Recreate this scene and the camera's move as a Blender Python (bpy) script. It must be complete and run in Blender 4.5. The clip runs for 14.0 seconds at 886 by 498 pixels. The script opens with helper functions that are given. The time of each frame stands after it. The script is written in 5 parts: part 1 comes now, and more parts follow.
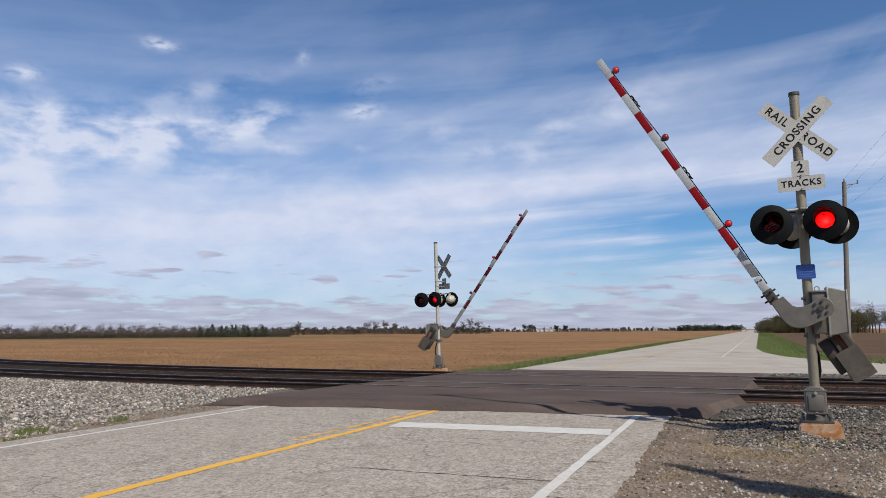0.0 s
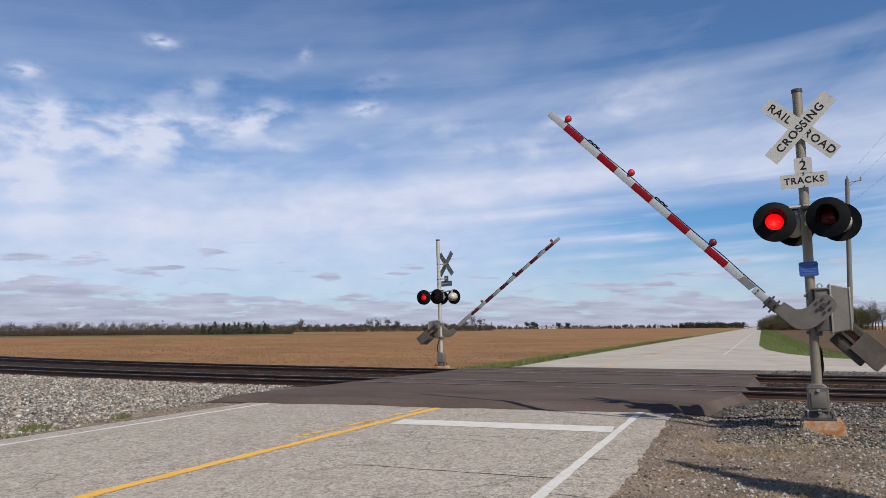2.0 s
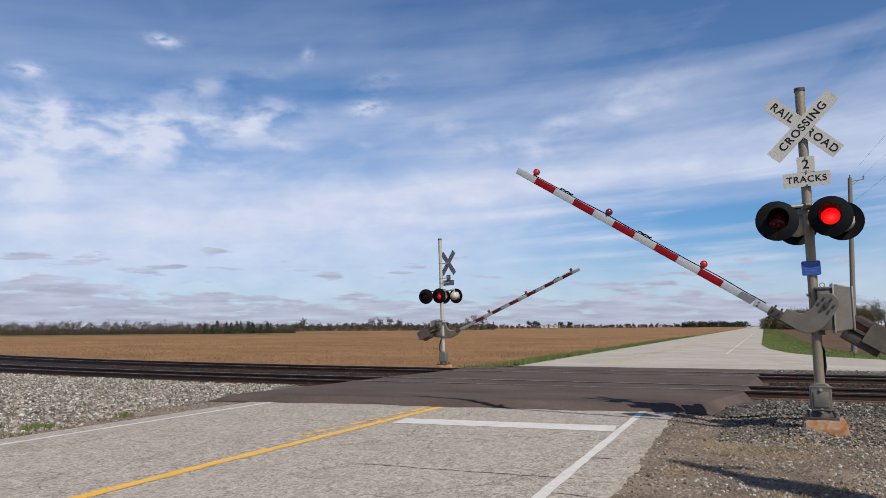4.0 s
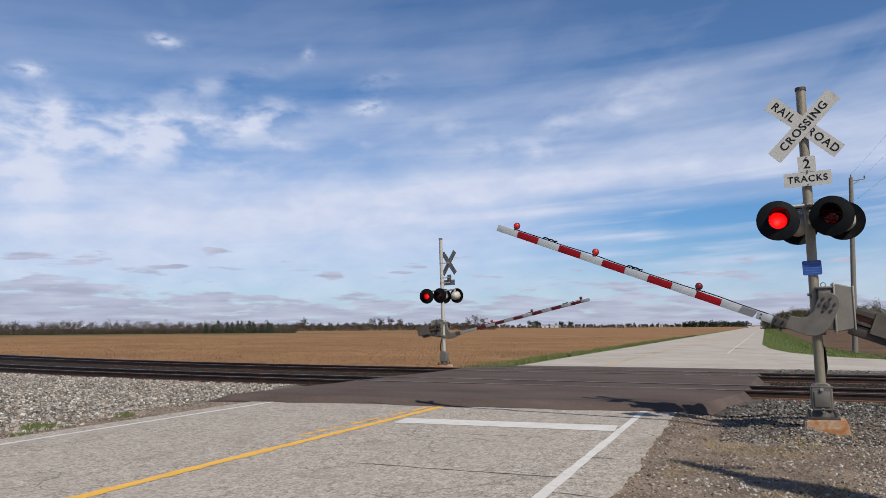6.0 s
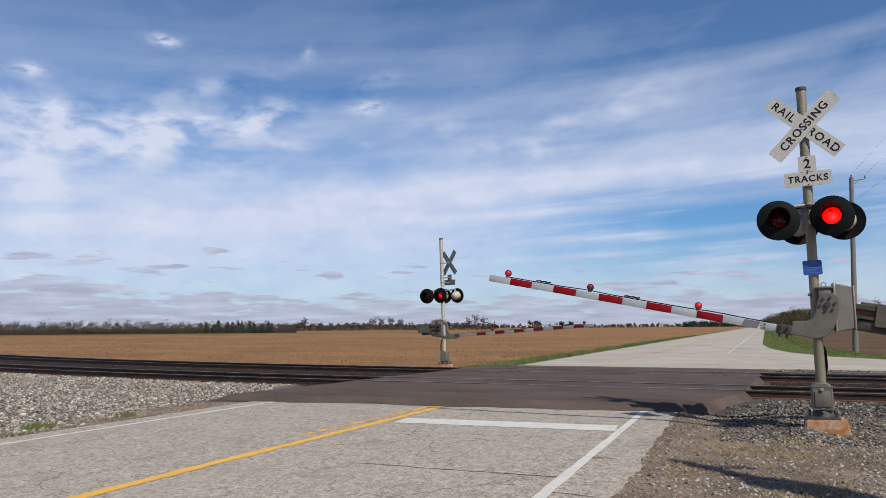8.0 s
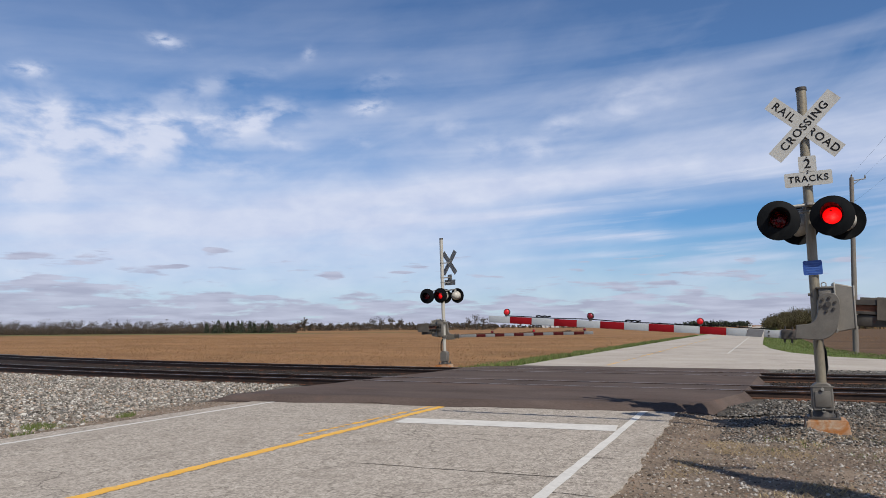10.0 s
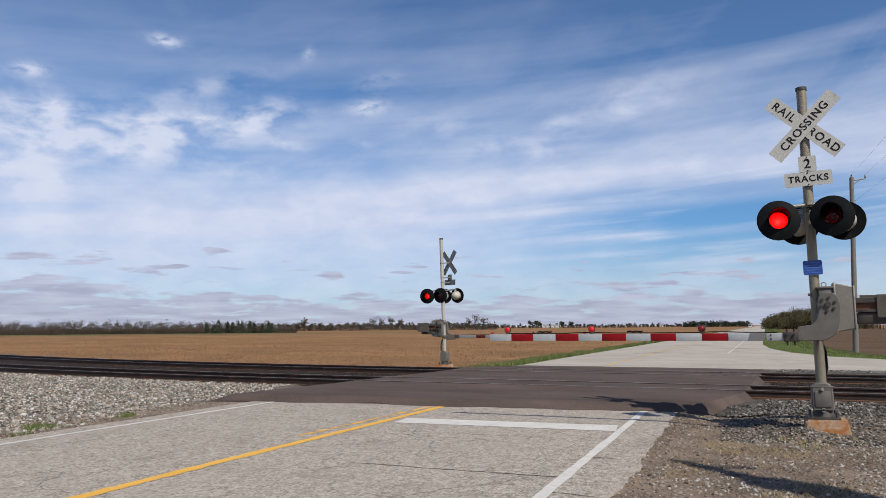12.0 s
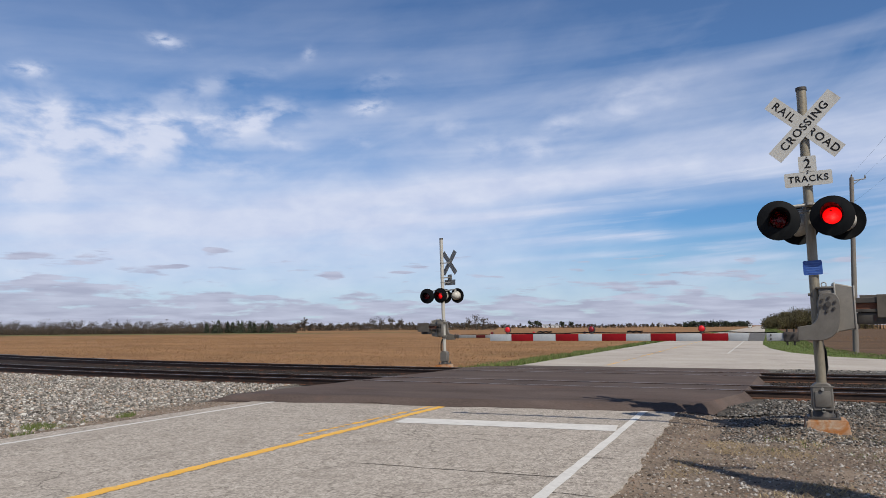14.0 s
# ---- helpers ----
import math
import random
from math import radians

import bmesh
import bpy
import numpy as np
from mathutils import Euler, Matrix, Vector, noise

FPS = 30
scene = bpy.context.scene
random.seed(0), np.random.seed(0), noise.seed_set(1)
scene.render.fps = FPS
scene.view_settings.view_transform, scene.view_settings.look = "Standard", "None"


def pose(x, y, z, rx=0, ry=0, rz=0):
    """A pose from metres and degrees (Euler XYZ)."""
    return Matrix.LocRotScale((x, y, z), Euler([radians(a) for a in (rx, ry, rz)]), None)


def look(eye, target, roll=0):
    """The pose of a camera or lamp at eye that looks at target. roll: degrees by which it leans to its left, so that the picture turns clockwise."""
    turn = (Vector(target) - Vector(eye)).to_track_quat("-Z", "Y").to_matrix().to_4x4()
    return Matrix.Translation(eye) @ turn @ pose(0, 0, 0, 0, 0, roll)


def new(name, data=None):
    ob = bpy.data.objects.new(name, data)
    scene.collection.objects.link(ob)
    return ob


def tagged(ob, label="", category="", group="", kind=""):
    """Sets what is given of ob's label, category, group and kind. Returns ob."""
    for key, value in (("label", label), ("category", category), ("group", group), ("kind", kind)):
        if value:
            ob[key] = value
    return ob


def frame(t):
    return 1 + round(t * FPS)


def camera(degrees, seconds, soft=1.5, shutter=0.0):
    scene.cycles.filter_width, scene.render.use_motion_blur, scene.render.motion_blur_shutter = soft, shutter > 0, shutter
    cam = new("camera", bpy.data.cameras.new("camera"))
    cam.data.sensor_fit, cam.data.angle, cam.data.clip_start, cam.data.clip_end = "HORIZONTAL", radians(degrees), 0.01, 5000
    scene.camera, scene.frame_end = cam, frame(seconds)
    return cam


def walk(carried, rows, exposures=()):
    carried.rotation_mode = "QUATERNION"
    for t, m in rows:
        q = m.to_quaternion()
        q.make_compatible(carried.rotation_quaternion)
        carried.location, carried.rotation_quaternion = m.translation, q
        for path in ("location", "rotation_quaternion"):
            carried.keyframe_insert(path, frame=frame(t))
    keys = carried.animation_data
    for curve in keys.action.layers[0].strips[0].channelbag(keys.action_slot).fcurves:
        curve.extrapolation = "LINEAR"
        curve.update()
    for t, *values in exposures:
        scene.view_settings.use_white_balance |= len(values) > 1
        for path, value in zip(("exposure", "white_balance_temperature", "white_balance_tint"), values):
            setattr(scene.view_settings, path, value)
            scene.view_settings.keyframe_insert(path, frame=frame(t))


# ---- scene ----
# ------------------------------------------------------------ camera
# World: the road runs along +Y, the tracks along X, road surface at z = 0.
cam = camera(61.04, 14.0, 0.85)
EYE = (0.0, 0.0, 1.6)


def aim(heading, tilt):
    """Camera pose: heading in degrees left of the road, tilt in degrees upward."""
    h, p = radians(heading), radians(tilt)
    way = Vector((-math.sin(h) * math.cos(p), math.cos(h) * math.cos(p), math.sin(p)))
    return look(EYE, Vector(EYE) + way * 10, -0.3)


walk(cam, [
    (0.0, aim(22.669, 6.175)), (0.5, aim(22.699, 6.097)), (1.0, aim(22.738, 6.054)),
    (1.5, aim(22.798, 6.002)), (2.0, aim(22.842, 5.972)), (2.5, aim(22.902, 5.950)),
    (3.0, aim(22.941, 5.933)), (4.2, aim(23.015, 5.905)), (5.5, aim(23.057, 5.890)),
    (6.5, aim(23.066, 5.886)), (8.0, aim(23.087, 5.881)), (10.5, aim(23.100, 5.881)),
    (14.0, aim(23.100, 5.881))])

# ------------------------------------------------------------ world and sun
SUN_FROM = Vector((0.805, -0.593, 0.0)).normalized()
SUN_HEIGHT = 47.0
scene.view_settings.exposure = 0.0


class Graph:
    """Small shorthand for shader node trees."""

    def __init__(self, tree):
        self.tree = tree

    def add(self, kind, **values):
        n = self.tree.nodes.new(kind)
        for k, v in values.items():
            n.inputs[k.replace("_", " ")].default_value = v
        return n

    def put(self, socket, value):
        if isinstance(value, bpy.types.NodeSocket):
            self.tree.links.new(value, socket)
        else:
            socket.default_value = value

    def math(self, op, a, b=0.0, c=0.0, clamp=False):
        n = self.tree.nodes.new("ShaderNodeMath")
        n.operation, n.use_clamp = op, clamp
        for s, v in zip(n.inputs, (a, b, c)):
            self.put(s, v)
        return n.outputs[0]

    def ramp(self, value, stops):
        n = self.tree.nodes.new("ShaderNodeValToRGB")
        while len(n.color_ramp.elements) < len(stops):
            n.color_ramp.elements.new(1.0)
        for e, (p, c) in zip(n.color_ramp.elements, stops):
            e.position = p
            e.color = (c, c, c, 1) if isinstance(c, (int, float)) else (*c, 1)
        self.put(n.inputs[0], value)
        return n.outputs[0]

    def mix(self, fac, a, b, blend="MIX"):
        n = self.tree.nodes.new("ShaderNodeMix")
        n.data_type, n.blend_type = "RGBA", blend
        for s, v in ((n.inputs[0], fac), (n.inputs[6], a), (n.inputs[7], b)):
            if isinstance(v, tuple) and len(v) == 3:
                v = (*v, 1)
            self.put(s, v)
        return n.outputs[2]

    def noise(self, vector, scale, detail=4.0, rough=0.55, warp=0.0):
        n = self.add("ShaderNodeTexNoise", Scale=scale, Detail=detail, Roughness=rough, Distortion=warp)
        self.put(n.inputs["Vector"], vector)
        return n.outputs["Fac"]

    def xyz(self, x, y, z=0.0):
        n = self.tree.nodes.new("ShaderNodeCombineXYZ")
        for s, v in zip(n.inputs, (x, y, z)):
            self.put(s, v)
        return n.outputs[0]


def sky_world():
    world = bpy.data.worlds.new("sky")
    scene.world = world
    world.use_nodes = True
    g = Graph(world.node_tree)
    g.tree.nodes.clear()
    out = g.add("ShaderNodeOutputWorld")
    back = g.add("ShaderNodeBackground", Strength=0.088)
    g.tree.links.new(back.outputs[0], out.inputs[0])
    air = g.add("ShaderNodeTexSky")
    air.sky_type, air.sun_disc = "NISHITA", False
    air.sun_elevation = radians(SUN_HEIGHT)
    air.sun_rotation = math.atan2(SUN_FROM.x, SUN_FROM.y)
    air.air_density, air.dust_density, air.ozone_density = 1.0, 0.3, 2.0
    way = g.add("ShaderNodeTexCoord").outputs["Generated"]
    part_ = g.add("ShaderNodeSeparateXYZ")
    g.put(part_.inputs[0], way)
    x, y, z = part_.outputs
    m = g.math
    # bearing (degrees, 0 along the middle of the view) and height (degrees)
    u = m("ADD", m("MULTIPLY", m("ARCTAN2", x, y), 57.29578), 23.1)
    v = m("MULTIPLY", m("ARCSINE", z), 57.29578)
    lean = m("ADD", v, m("MULTIPLY", u, -0.055))
    flat = g.xyz(m("MULTIPLY", u, 0.016), m("MULTIPLY", lean, 0.26))
    thin = g.xyz(m("MULTIPLY", u, 0.045), m("MULTIPLY", m("ADD", v, m("MULTIPLY", u, -0.07)), 0.62))
    wisp = g.xyz(m("MULTIPLY", u, 0.05), m("MULTIPLY", m("ADD", v, m("MULTIPLY", u, -0.22)), 0.15))
    puff = g.xyz(m("MULTIPLY", u, 0.10), m("MULTIPLY", v, 0.20))
    streak = g.noise(flat, 1.8, 4, 0.5, 0.25)
    fine = g.noise(thin, 1.6, 5, 0.5, 0.3)
    soft_ = g.noise(wisp, 1.6, 6, 0.55, 0.6)
    lump = g.noise(puff, 3.0, 7, 0.52, 0.2)

    def spot(cu, cv, ru, rv, slope=0.0):
        du = m("SUBTRACT", u, cu)
        a = m("DIVIDE", du, ru)
        b = m("DIVIDE", m("SUBTRACT", m("SUBTRACT", v, cv), m("MULTIPLY", du, slope)), rv)
        return m("EXPONENT", m("MULTIPLY", m("ADD", m("MULTIPLY", a, a), m("MULTIPLY", b, b)), -1.0))

    def gather(start, spots):
        for cu, cv, ru, rv, slope, k in spots:
            start = m("ADD", start, m("MULTIPLY", spot(cu, cv, ru, rv, slope), k))
        return start

    h = m("DIVIDE", lean, 40.0, clamp=True)
    # high thin veil: whole below 12 degrees, breaking up into wisps above
    veil = g.ramp(h, [(0.0, 0.60), (0.08, 0.62), (0.15, 0.72), (0.23, 0.78), (0.29, 0.70), (0.36, 0.42), (0.46, 0.22), (0.60, 0.07)])
    body = g.ramp(h, [(0.0, 0.3), (0.15, 0.55), (0.30, 0.75), (0.42, 0.55), (0.52, 0.32), (0.66, 0.16), (1.0, 0.12)])
    cover = m("ADD", veil, m("MULTIPLY", m("MULTIPLY", m("SUBTRACT", streak, 0.5), 1.25), body))
    cover = m("ADD", cover, m("MULTIPLY", m("MULTIPLY", m("SUBTRACT", soft_, 0.48), 1.1), body))
    open_ = spot(21, 7.4, 15, 3.3, 0.03)
    cover = m("SUBTRACT", cover, m("MULTIPLY", open_, 0.70))
    cover = m("ADD", cover, m("MULTIPLY", m("MULTIPLY", open_, m("MAXIMUM", m("SUBTRACT", fine, 0.50), 0.0)), 3.6))
    cover = m("SUBTRACT", cover, gather(0.0, ((-19, 12.2, 10, 2.4, 0.0, 0.22), (-6, 13.2, 5, 1.2, 0.0, 0.16), (-10, 17.5, 9, 2.0, 0.0, 0.10), (24, 19.5, 16, 6.0, 0.0, 0.20), (10, 14.0, 14, 1.2, 0.05, 0.10))))
    cover = gather(cover, ((16, 11.3, 17, 0.9, 0.02, 0.34), (4, 10.4, 13, 0.8, 0.04, 0.16), (-14, 8.2, 17, 1.2, 0.05, 0.20), (-20, 5.6, 15, 2.2, 0.0, 0.18), (-2, 9.6, 9, 2.0, 0.05, 0.14),
                           (15, 8.9, 12, 0.35, 0.05, 0.22), (18, 6.6, 11, 0.3, 0.05, 0.22), (10, 5.2, 10, 0.25, 0.05, 0.16), (15.5, 15.8, 6.0, 1.1, 0.14, 0.20), (24, 18.6, 8, 0.8, 0.15, 0.14)))
    cover = m("MAXIMUM", cover, 0.0)
    # softly heaped puffs
    heap = m("MULTIPLY_ADD", m("SUBTRACT", lump, 0.5), 4.0, 0.55, clamp=True)
    tufts = gather(0.0, ((-28.8, 14.3, 3.8, 1.5, 0.0, 0.95), (-20.6, 14.2, 4.8, 1.6, 0.05, 1.0), (-13.9, 15.5, 3.1, 1.1, 0.16, 1.0), (-25.0, 12.4, 5.0, 1.0, -0.05, 0.55),
                         (-29.5, 10.6, 3.0, 1.8, -0.2, 0.65), (-15.6, 11.6, 3.2, 0.6, 0.0, 0.40), (-17.0, 17.6, 4.4, 0.7, 0.28, 0.42), (-12.2, 13.5, 1.6, 0.5, 0.0, 0.40),
                         (5.6, 13.3, 3.2, 1.0, 0.0, 0.38), (8.8, 15.0, 1.4, 0.7, 0.0, 0.36), (0.6, 15.0, 2.2, 0.8, 0.0, 0.24), (14.0, 16.6, 4.0, 1.4, 0.2, 0.26)))
    small = gather(0.0, ((-20.8, 20.15, 1.1, 0.42, -0.1, 0.80), (-29.6, 17.1, 1.1, 0.46, 0.05, 0.75), (-5.8, 16.5, 1.4, 0.55, 0.1, 0.62), (-10.4, 20.2, 0.5, 0.45, 0.3, 0.36), (-4.9, 18.4, 1.8, 0.7, 0.2, 0.22), (-6.3, 13.9, 0.8, 0.35, -0.2, 0.22)))
    small = m("MULTIPLY", small, m("MULTIPLY_ADD", m("SUBTRACT", g.noise(puff, 9.0, 5, 0.55, 0.3), 0.5), 4.0, 0.75, clamp=True))
    cover = m("ADD", m("ADD", cover, small), m("MULTIPLY", tufts, heap), clamp=True)
    tint = g.ramp(m("DIVIDE", v, 30.0, clamp=True), [(0.0, (0.52, 0.80, 1.10)), (0.25, (0.50, 0.82, 1.18)), (0.50, (0.62, 0.90, 1.20)), (0.75, (0.70, 0.90, 1.16)), (1.0, (0.70, 0.86, 1.1))])
    clear = g.mix(1.0, air.outputs[0], tint, "MULTIPLY")
    sky = g.mix(m("MULTIPLY", cover, 0.93), clear, g.mix(g.ramp(lump, [(0.32, 0.0), (0.66, 1.0)]), (6.6, 7.3, 9.4), (7.9, 8.4, 10.0)))
    # low grey flat-bottomed heaps along the horizon, with a few loose ones above
    low = g.noise(g.xyz(m("MULTIPLY", u, 0.085), m("MULTIPLY", v, 0.50)), 3.0, 6, 0.50, 0.1)
    loft = m("SUBTRACT", v, m("ADD", m("MULTIPLY", spot(-32, 2.0, 14, 9.0), 1.25), m("MULTIPLY", spot(18, 2.0, 9, 9.0), 0.5)))
    rise = g.ramp(m("DIVIDE", m("ADD", loft, 2.0), 12.0, clamp=True), [(0.0, 0.72), (0.26, 0.60), (0.31, 0.47), (0.36, 0.32), (0.46, 0.27), (0.58, 0.22), (0.70, 0.0)])
    loose = gather(0.0, ((-29.2, 4.8, 1.7, 0.26, -0.03, 0.5), (-8.3, 3.75, 0.95, 0.30, 0.0, 0.5), (-17.0, 5.65, 0.9, 0.16, -0.05, 0.36), (-3.2, 4.1, 1.0, 0.15, 0.0, 0.36),
                         (-19.5, 4.4, 0.7, 0.14, 0.05, 0.33), (-28.6, 3.2, 1.4, 0.5, 0.15, 0.42), (-13.2, 2.2, 1.0, 0.18, 0.0, 0.42), (16.5, 3.1, 1.6, 0.22, 0.0, 0.36)))
    grey = m("MULTIPLY", m("SUBTRACT", m("ADD", m("ADD", m("MULTIPLY_ADD", low, 1.5, -0.25), rise), loose), 0.88), 7.0, clamp=True)
    mottle = g.noise(g.xyz(m("MULTIPLY", u, 0.10), m("MULTIPLY", v, 0.9)), 2.4, 5, 0.5)
    shade = g.mix(g.ramp(mottle, [(0.36, 0.0), (0.64, 1.0)]), (4.3, 4.5, 6.0), (5.9, 6.2, 7.8))
    sky = g.mix(m("MULTIPLY", grey, 0.88), sky, shade)
    g.tree.links.new(sky, back.inputs[0])


sky_world()
sun = new("sun", bpy.data.lights.new("sun", "SUN"))
sun.data.energy, sun.data.angle, sun.data.color = 5.0, radians(0.53), (1.0, 0.93, 0.82)
e_ = radians(SUN_HEIGHT)
sun.matrix_world = look(SUN_FROM * 50 * math.cos(e_) + Vector((0, 0, 50 * math.sin(e_))), (0, 0, 0))

# ------------------------------------------------------------ materials
MATS = {}


def surface(name, a, b, rough=0.8, metal=0.0, scale=6.0, fine=60.0, bump=0.2, stain=None, amount=0.0, dist=0.01, stretch=(1, 1, 1), gloss=0.5):
    """Two-tone material with broad stains, fine grain and relief, in object metres; stain is a third colour in patches."""
    if name in MATS:
        return MATS[name]
    mt = bpy.data.materials.new(name)
    mt.use_nodes = True
    g = Graph(mt.node_tree)
    bsdf = g.tree.nodes["Principled BSDF"]
    place = g.add("ShaderNodeTexCoord").outputs["Object"]
    turn = g.add("ShaderNodeMapping")
    turn.inputs["Scale"].default_value = stretch
    g.put(turn.inputs["Vector"], place)
    p = turn.outputs[0]
    broad = g.noise(p, scale, 5, 0.6, 0.4)
    grain = g.noise(p, fine, 3, 0.6)
    k = g.math("ADD", g.math("MULTIPLY", broad, 0.55), g.math("MULTIPLY", grain, 0.45))
    k = g.math("MULTIPLY_ADD", g.math("SUBTRACT", k, 0.5), 3.0, 0.5, clamp=True)
    colour = g.mix(k, a, b)
    if stain:
        patch = g.math("MULTIPLY_ADD", g.math("SUBTRACT", g.noise(p, scale * 0.6, 6, 0.65, 1.0), 0.62 - 0.2 * amount), 6.0, 0.0, clamp=True)
        colour = g.mix(patch, colour, stain)
    g.put(bsdf.inputs["Base Color"], colour)
    g.put(bsdf.inputs["Roughness"], g.math("MULTIPLY_ADD", grain, 0.25, rough - 0.12, clamp=True))
    bsdf.inputs["Metallic"].default_value = metal
    bsdf.inputs["Specular IOR Level"].default_value = gloss
    if bump:
        bp = g.add("ShaderNodeBump", Strength=bump, Distance=dist)
        g.put(bp.inputs["Height"], k)
        g.put(bsdf.inputs["Normal"], bp.outputs[0])
    MATS[name] = mt
    return mt


def random_pieces(name, colours, rough=0.9, fine=40.0, bump=0.3):
    """Colour by piece (Random Per Island) through a ramp of colours."""
    mt = bpy.data.materials.new(name)
    mt.use_nodes = True
    g = Graph(mt.node_tree)
    bsdf = g.tree.nodes["Principled BSDF"]
    pick = g.add("ShaderNodeNewGeometry").outputs["Random Per Island"]
    n = len(colours)
    c = g.ramp(pick, [(i / (n - 1), col) for i, col in enumerate(colours)])
    p = g.add("ShaderNodeTexCoord").outputs["Object"]
    grain = g.noise(p, fine, 4, 0.6)
    c = g.mix(g.math("MULTIPLY", grain, 0.5), c, tuple(v * 0.5 for v in colours[0]))
    g.put(bsdf.inputs["Base Color"], c)
    bsdf.inputs["Roughness"].default_value = rough
    bsdf.inputs["Specular IOR Level"].default_value = 0.25
    if bump:
        bp = g.add("ShaderNodeBump", Strength=bump, Distance=0.01)
        g.put(bp.inputs["Height"], grain)
        g.put(bsdf.inputs["Normal"], bp.outputs[0])
    return mt


def glow(name, colour, strength):
    mt = bpy.data.materials.new(name)
    mt.use_nodes = True
    b = mt.node_tree.nodes["Principled BSDF"]
    b.inputs["Base Color"].default_value = (*colour, 1)
    b.inputs["Emission Color"].default_value = (*colour, 1)
    b.inputs["Emission Strength"].default_value = strength
    return mt


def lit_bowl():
    """Glowing reflector; the bulb's hot middle and dimmer rim are painted into its emission."""
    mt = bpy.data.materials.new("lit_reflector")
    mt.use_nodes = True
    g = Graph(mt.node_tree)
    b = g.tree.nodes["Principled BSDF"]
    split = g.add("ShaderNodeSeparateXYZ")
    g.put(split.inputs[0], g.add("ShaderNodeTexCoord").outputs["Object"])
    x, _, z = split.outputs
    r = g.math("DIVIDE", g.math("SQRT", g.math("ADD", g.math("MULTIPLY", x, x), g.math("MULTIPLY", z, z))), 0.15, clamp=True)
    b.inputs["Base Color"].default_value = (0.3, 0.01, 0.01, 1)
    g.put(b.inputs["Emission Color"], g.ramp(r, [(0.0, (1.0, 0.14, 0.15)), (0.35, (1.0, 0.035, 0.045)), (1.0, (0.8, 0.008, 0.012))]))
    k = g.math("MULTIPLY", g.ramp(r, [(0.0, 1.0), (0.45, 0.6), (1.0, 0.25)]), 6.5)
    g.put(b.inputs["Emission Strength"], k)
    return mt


def red_glass(name, clearness):
    mt = bpy.data.materials.new(name)
    mt.use_nodes = True
    g = Graph(mt.node_tree)
    bsdf = g.tree.nodes["Principled BSDF"]
    bsdf.inputs["Base Color"].default_value = (0.16, 0.006, 0.008, 1)
    bsdf.inputs["Roughness"].default_value = 0.22
    clear = g.add("ShaderNodeBsdfTransparent", Color=(1.0, 0.16, 0.12, 1))
    mix = g.add("ShaderNodeMixShader", Fac=clearness)
    g.tree.links.new(bsdf.outputs[0], mix.inputs[1])
    g.tree.links.new(clear.outputs[0], mix.inputs[2])
    g.tree.links.new(mix.outputs[0], g.tree.nodes["Material Output"].inputs[0])
    return mt


GALV = surface("galvanised_steel", (0.25, 0.24, 0.215), (0.36, 0.345, 0.31), 0.55, 0.35, 5, 70, 0.1, (0.20, 0.16, 0.11), 0.2)
MAST = surface("aluminium_mast", (0.17, 0.15, 0.11), (0.27, 0.24, 0.18), 0.5, 0.3, 3, 60, 0.1, (0.085, 0.065, 0.042), 0.6, stretch=(1, 1, 0.3))
PALE_MAST = surface("weathered_aluminium", (0.34, 0.325, 0.285), (0.46, 0.44, 0.39), 0.5, 0.2, 3, 60, 0.1, (0.17, 0.145, 0.11), 0.3, stretch=(1, 1, 0.3))
HOUSING = surface("worn_white_housing", (0.34, 0.32, 0.27), (0.50, 0.475, 0.42), 0.6, 0.0, 9, 70, 0.1, (0.12, 0.10, 0.08), 0.35)
GREY_PAINT = surface("grey_painted_iron", (0.085, 0.077, 0.066), (0.14, 0.129, 0.112), 0.55, 0.1, 6, 80, 0.12, (0.10, 0.085, 0.07), 0.3)
PALE_PAINT = surface("pale_box_paint", (0.155, 0.142, 0.12), (0.215, 0.198, 0.17), 0.5, 0.1, 5, 80, 0.08, (0.22, 0.20, 0.17), 0.2)
DARK_IRON = surface("dark_iron", (0.03, 0.028, 0.026), (0.07, 0.062, 0.055), 0.6, 0.3, 8, 90, 0.15, (0.13, 0.05, 0.03), 0.1)
STAINED = surface("stained_plate", (0.06, 0.05, 0.04), (0.11, 0.095, 0.077), 0.6, 0.2, 5, 70, 0.15, (0.06, 0.04, 0.03), 0.4)
RUSTY = surface("rusty_iron", (0.12, 0.05, 0.03), (0.22, 0.09, 0.05), 0.8, 0.1, 9, 90, 0.3, (0.06, 0.04, 0.035), 0.4)
BLACK = surface("matt_black_paint", (0.0035, 0.004, 0.005), (0.008, 0.009, 0.010), 0.6, 0.0, 6, 60, 0.08, (0.014, 0.014, 0.013), 0.2, gloss=0.08)
SIGN_WHITE = surface("reflective_white", (0.37, 0.365, 0.335), (0.43, 0.425, 0.395), 0.45, 0.0, 4, 90, 0.03, (0.31, 0.295, 0.26), 0.2)
SIGN_BACK = surface("sign_back_metal", (0.16, 0.165, 0.165), (0.24, 0.24, 0.235), 0.5, 0.5, 5, 60, 0.05)
INK = surface("sign_black", (0.006, 0.006, 0.007), (0.011, 0.011, 0.012), 0.6, 0.0, 8, 90, 0.0, gloss=0.15)
BLUE = surface("sign_blue", (0.015, 0.055, 0.24), (0.025, 0.085, 0.32), 0.45, 0.0, 8, 90, 0.02)
BLUE_INK = surface("sign_blue_writing", (0.04, 0.10, 0.32), (0.06, 0.14, 0.40), 0.5, 0.0, 8, 90, 0.0)
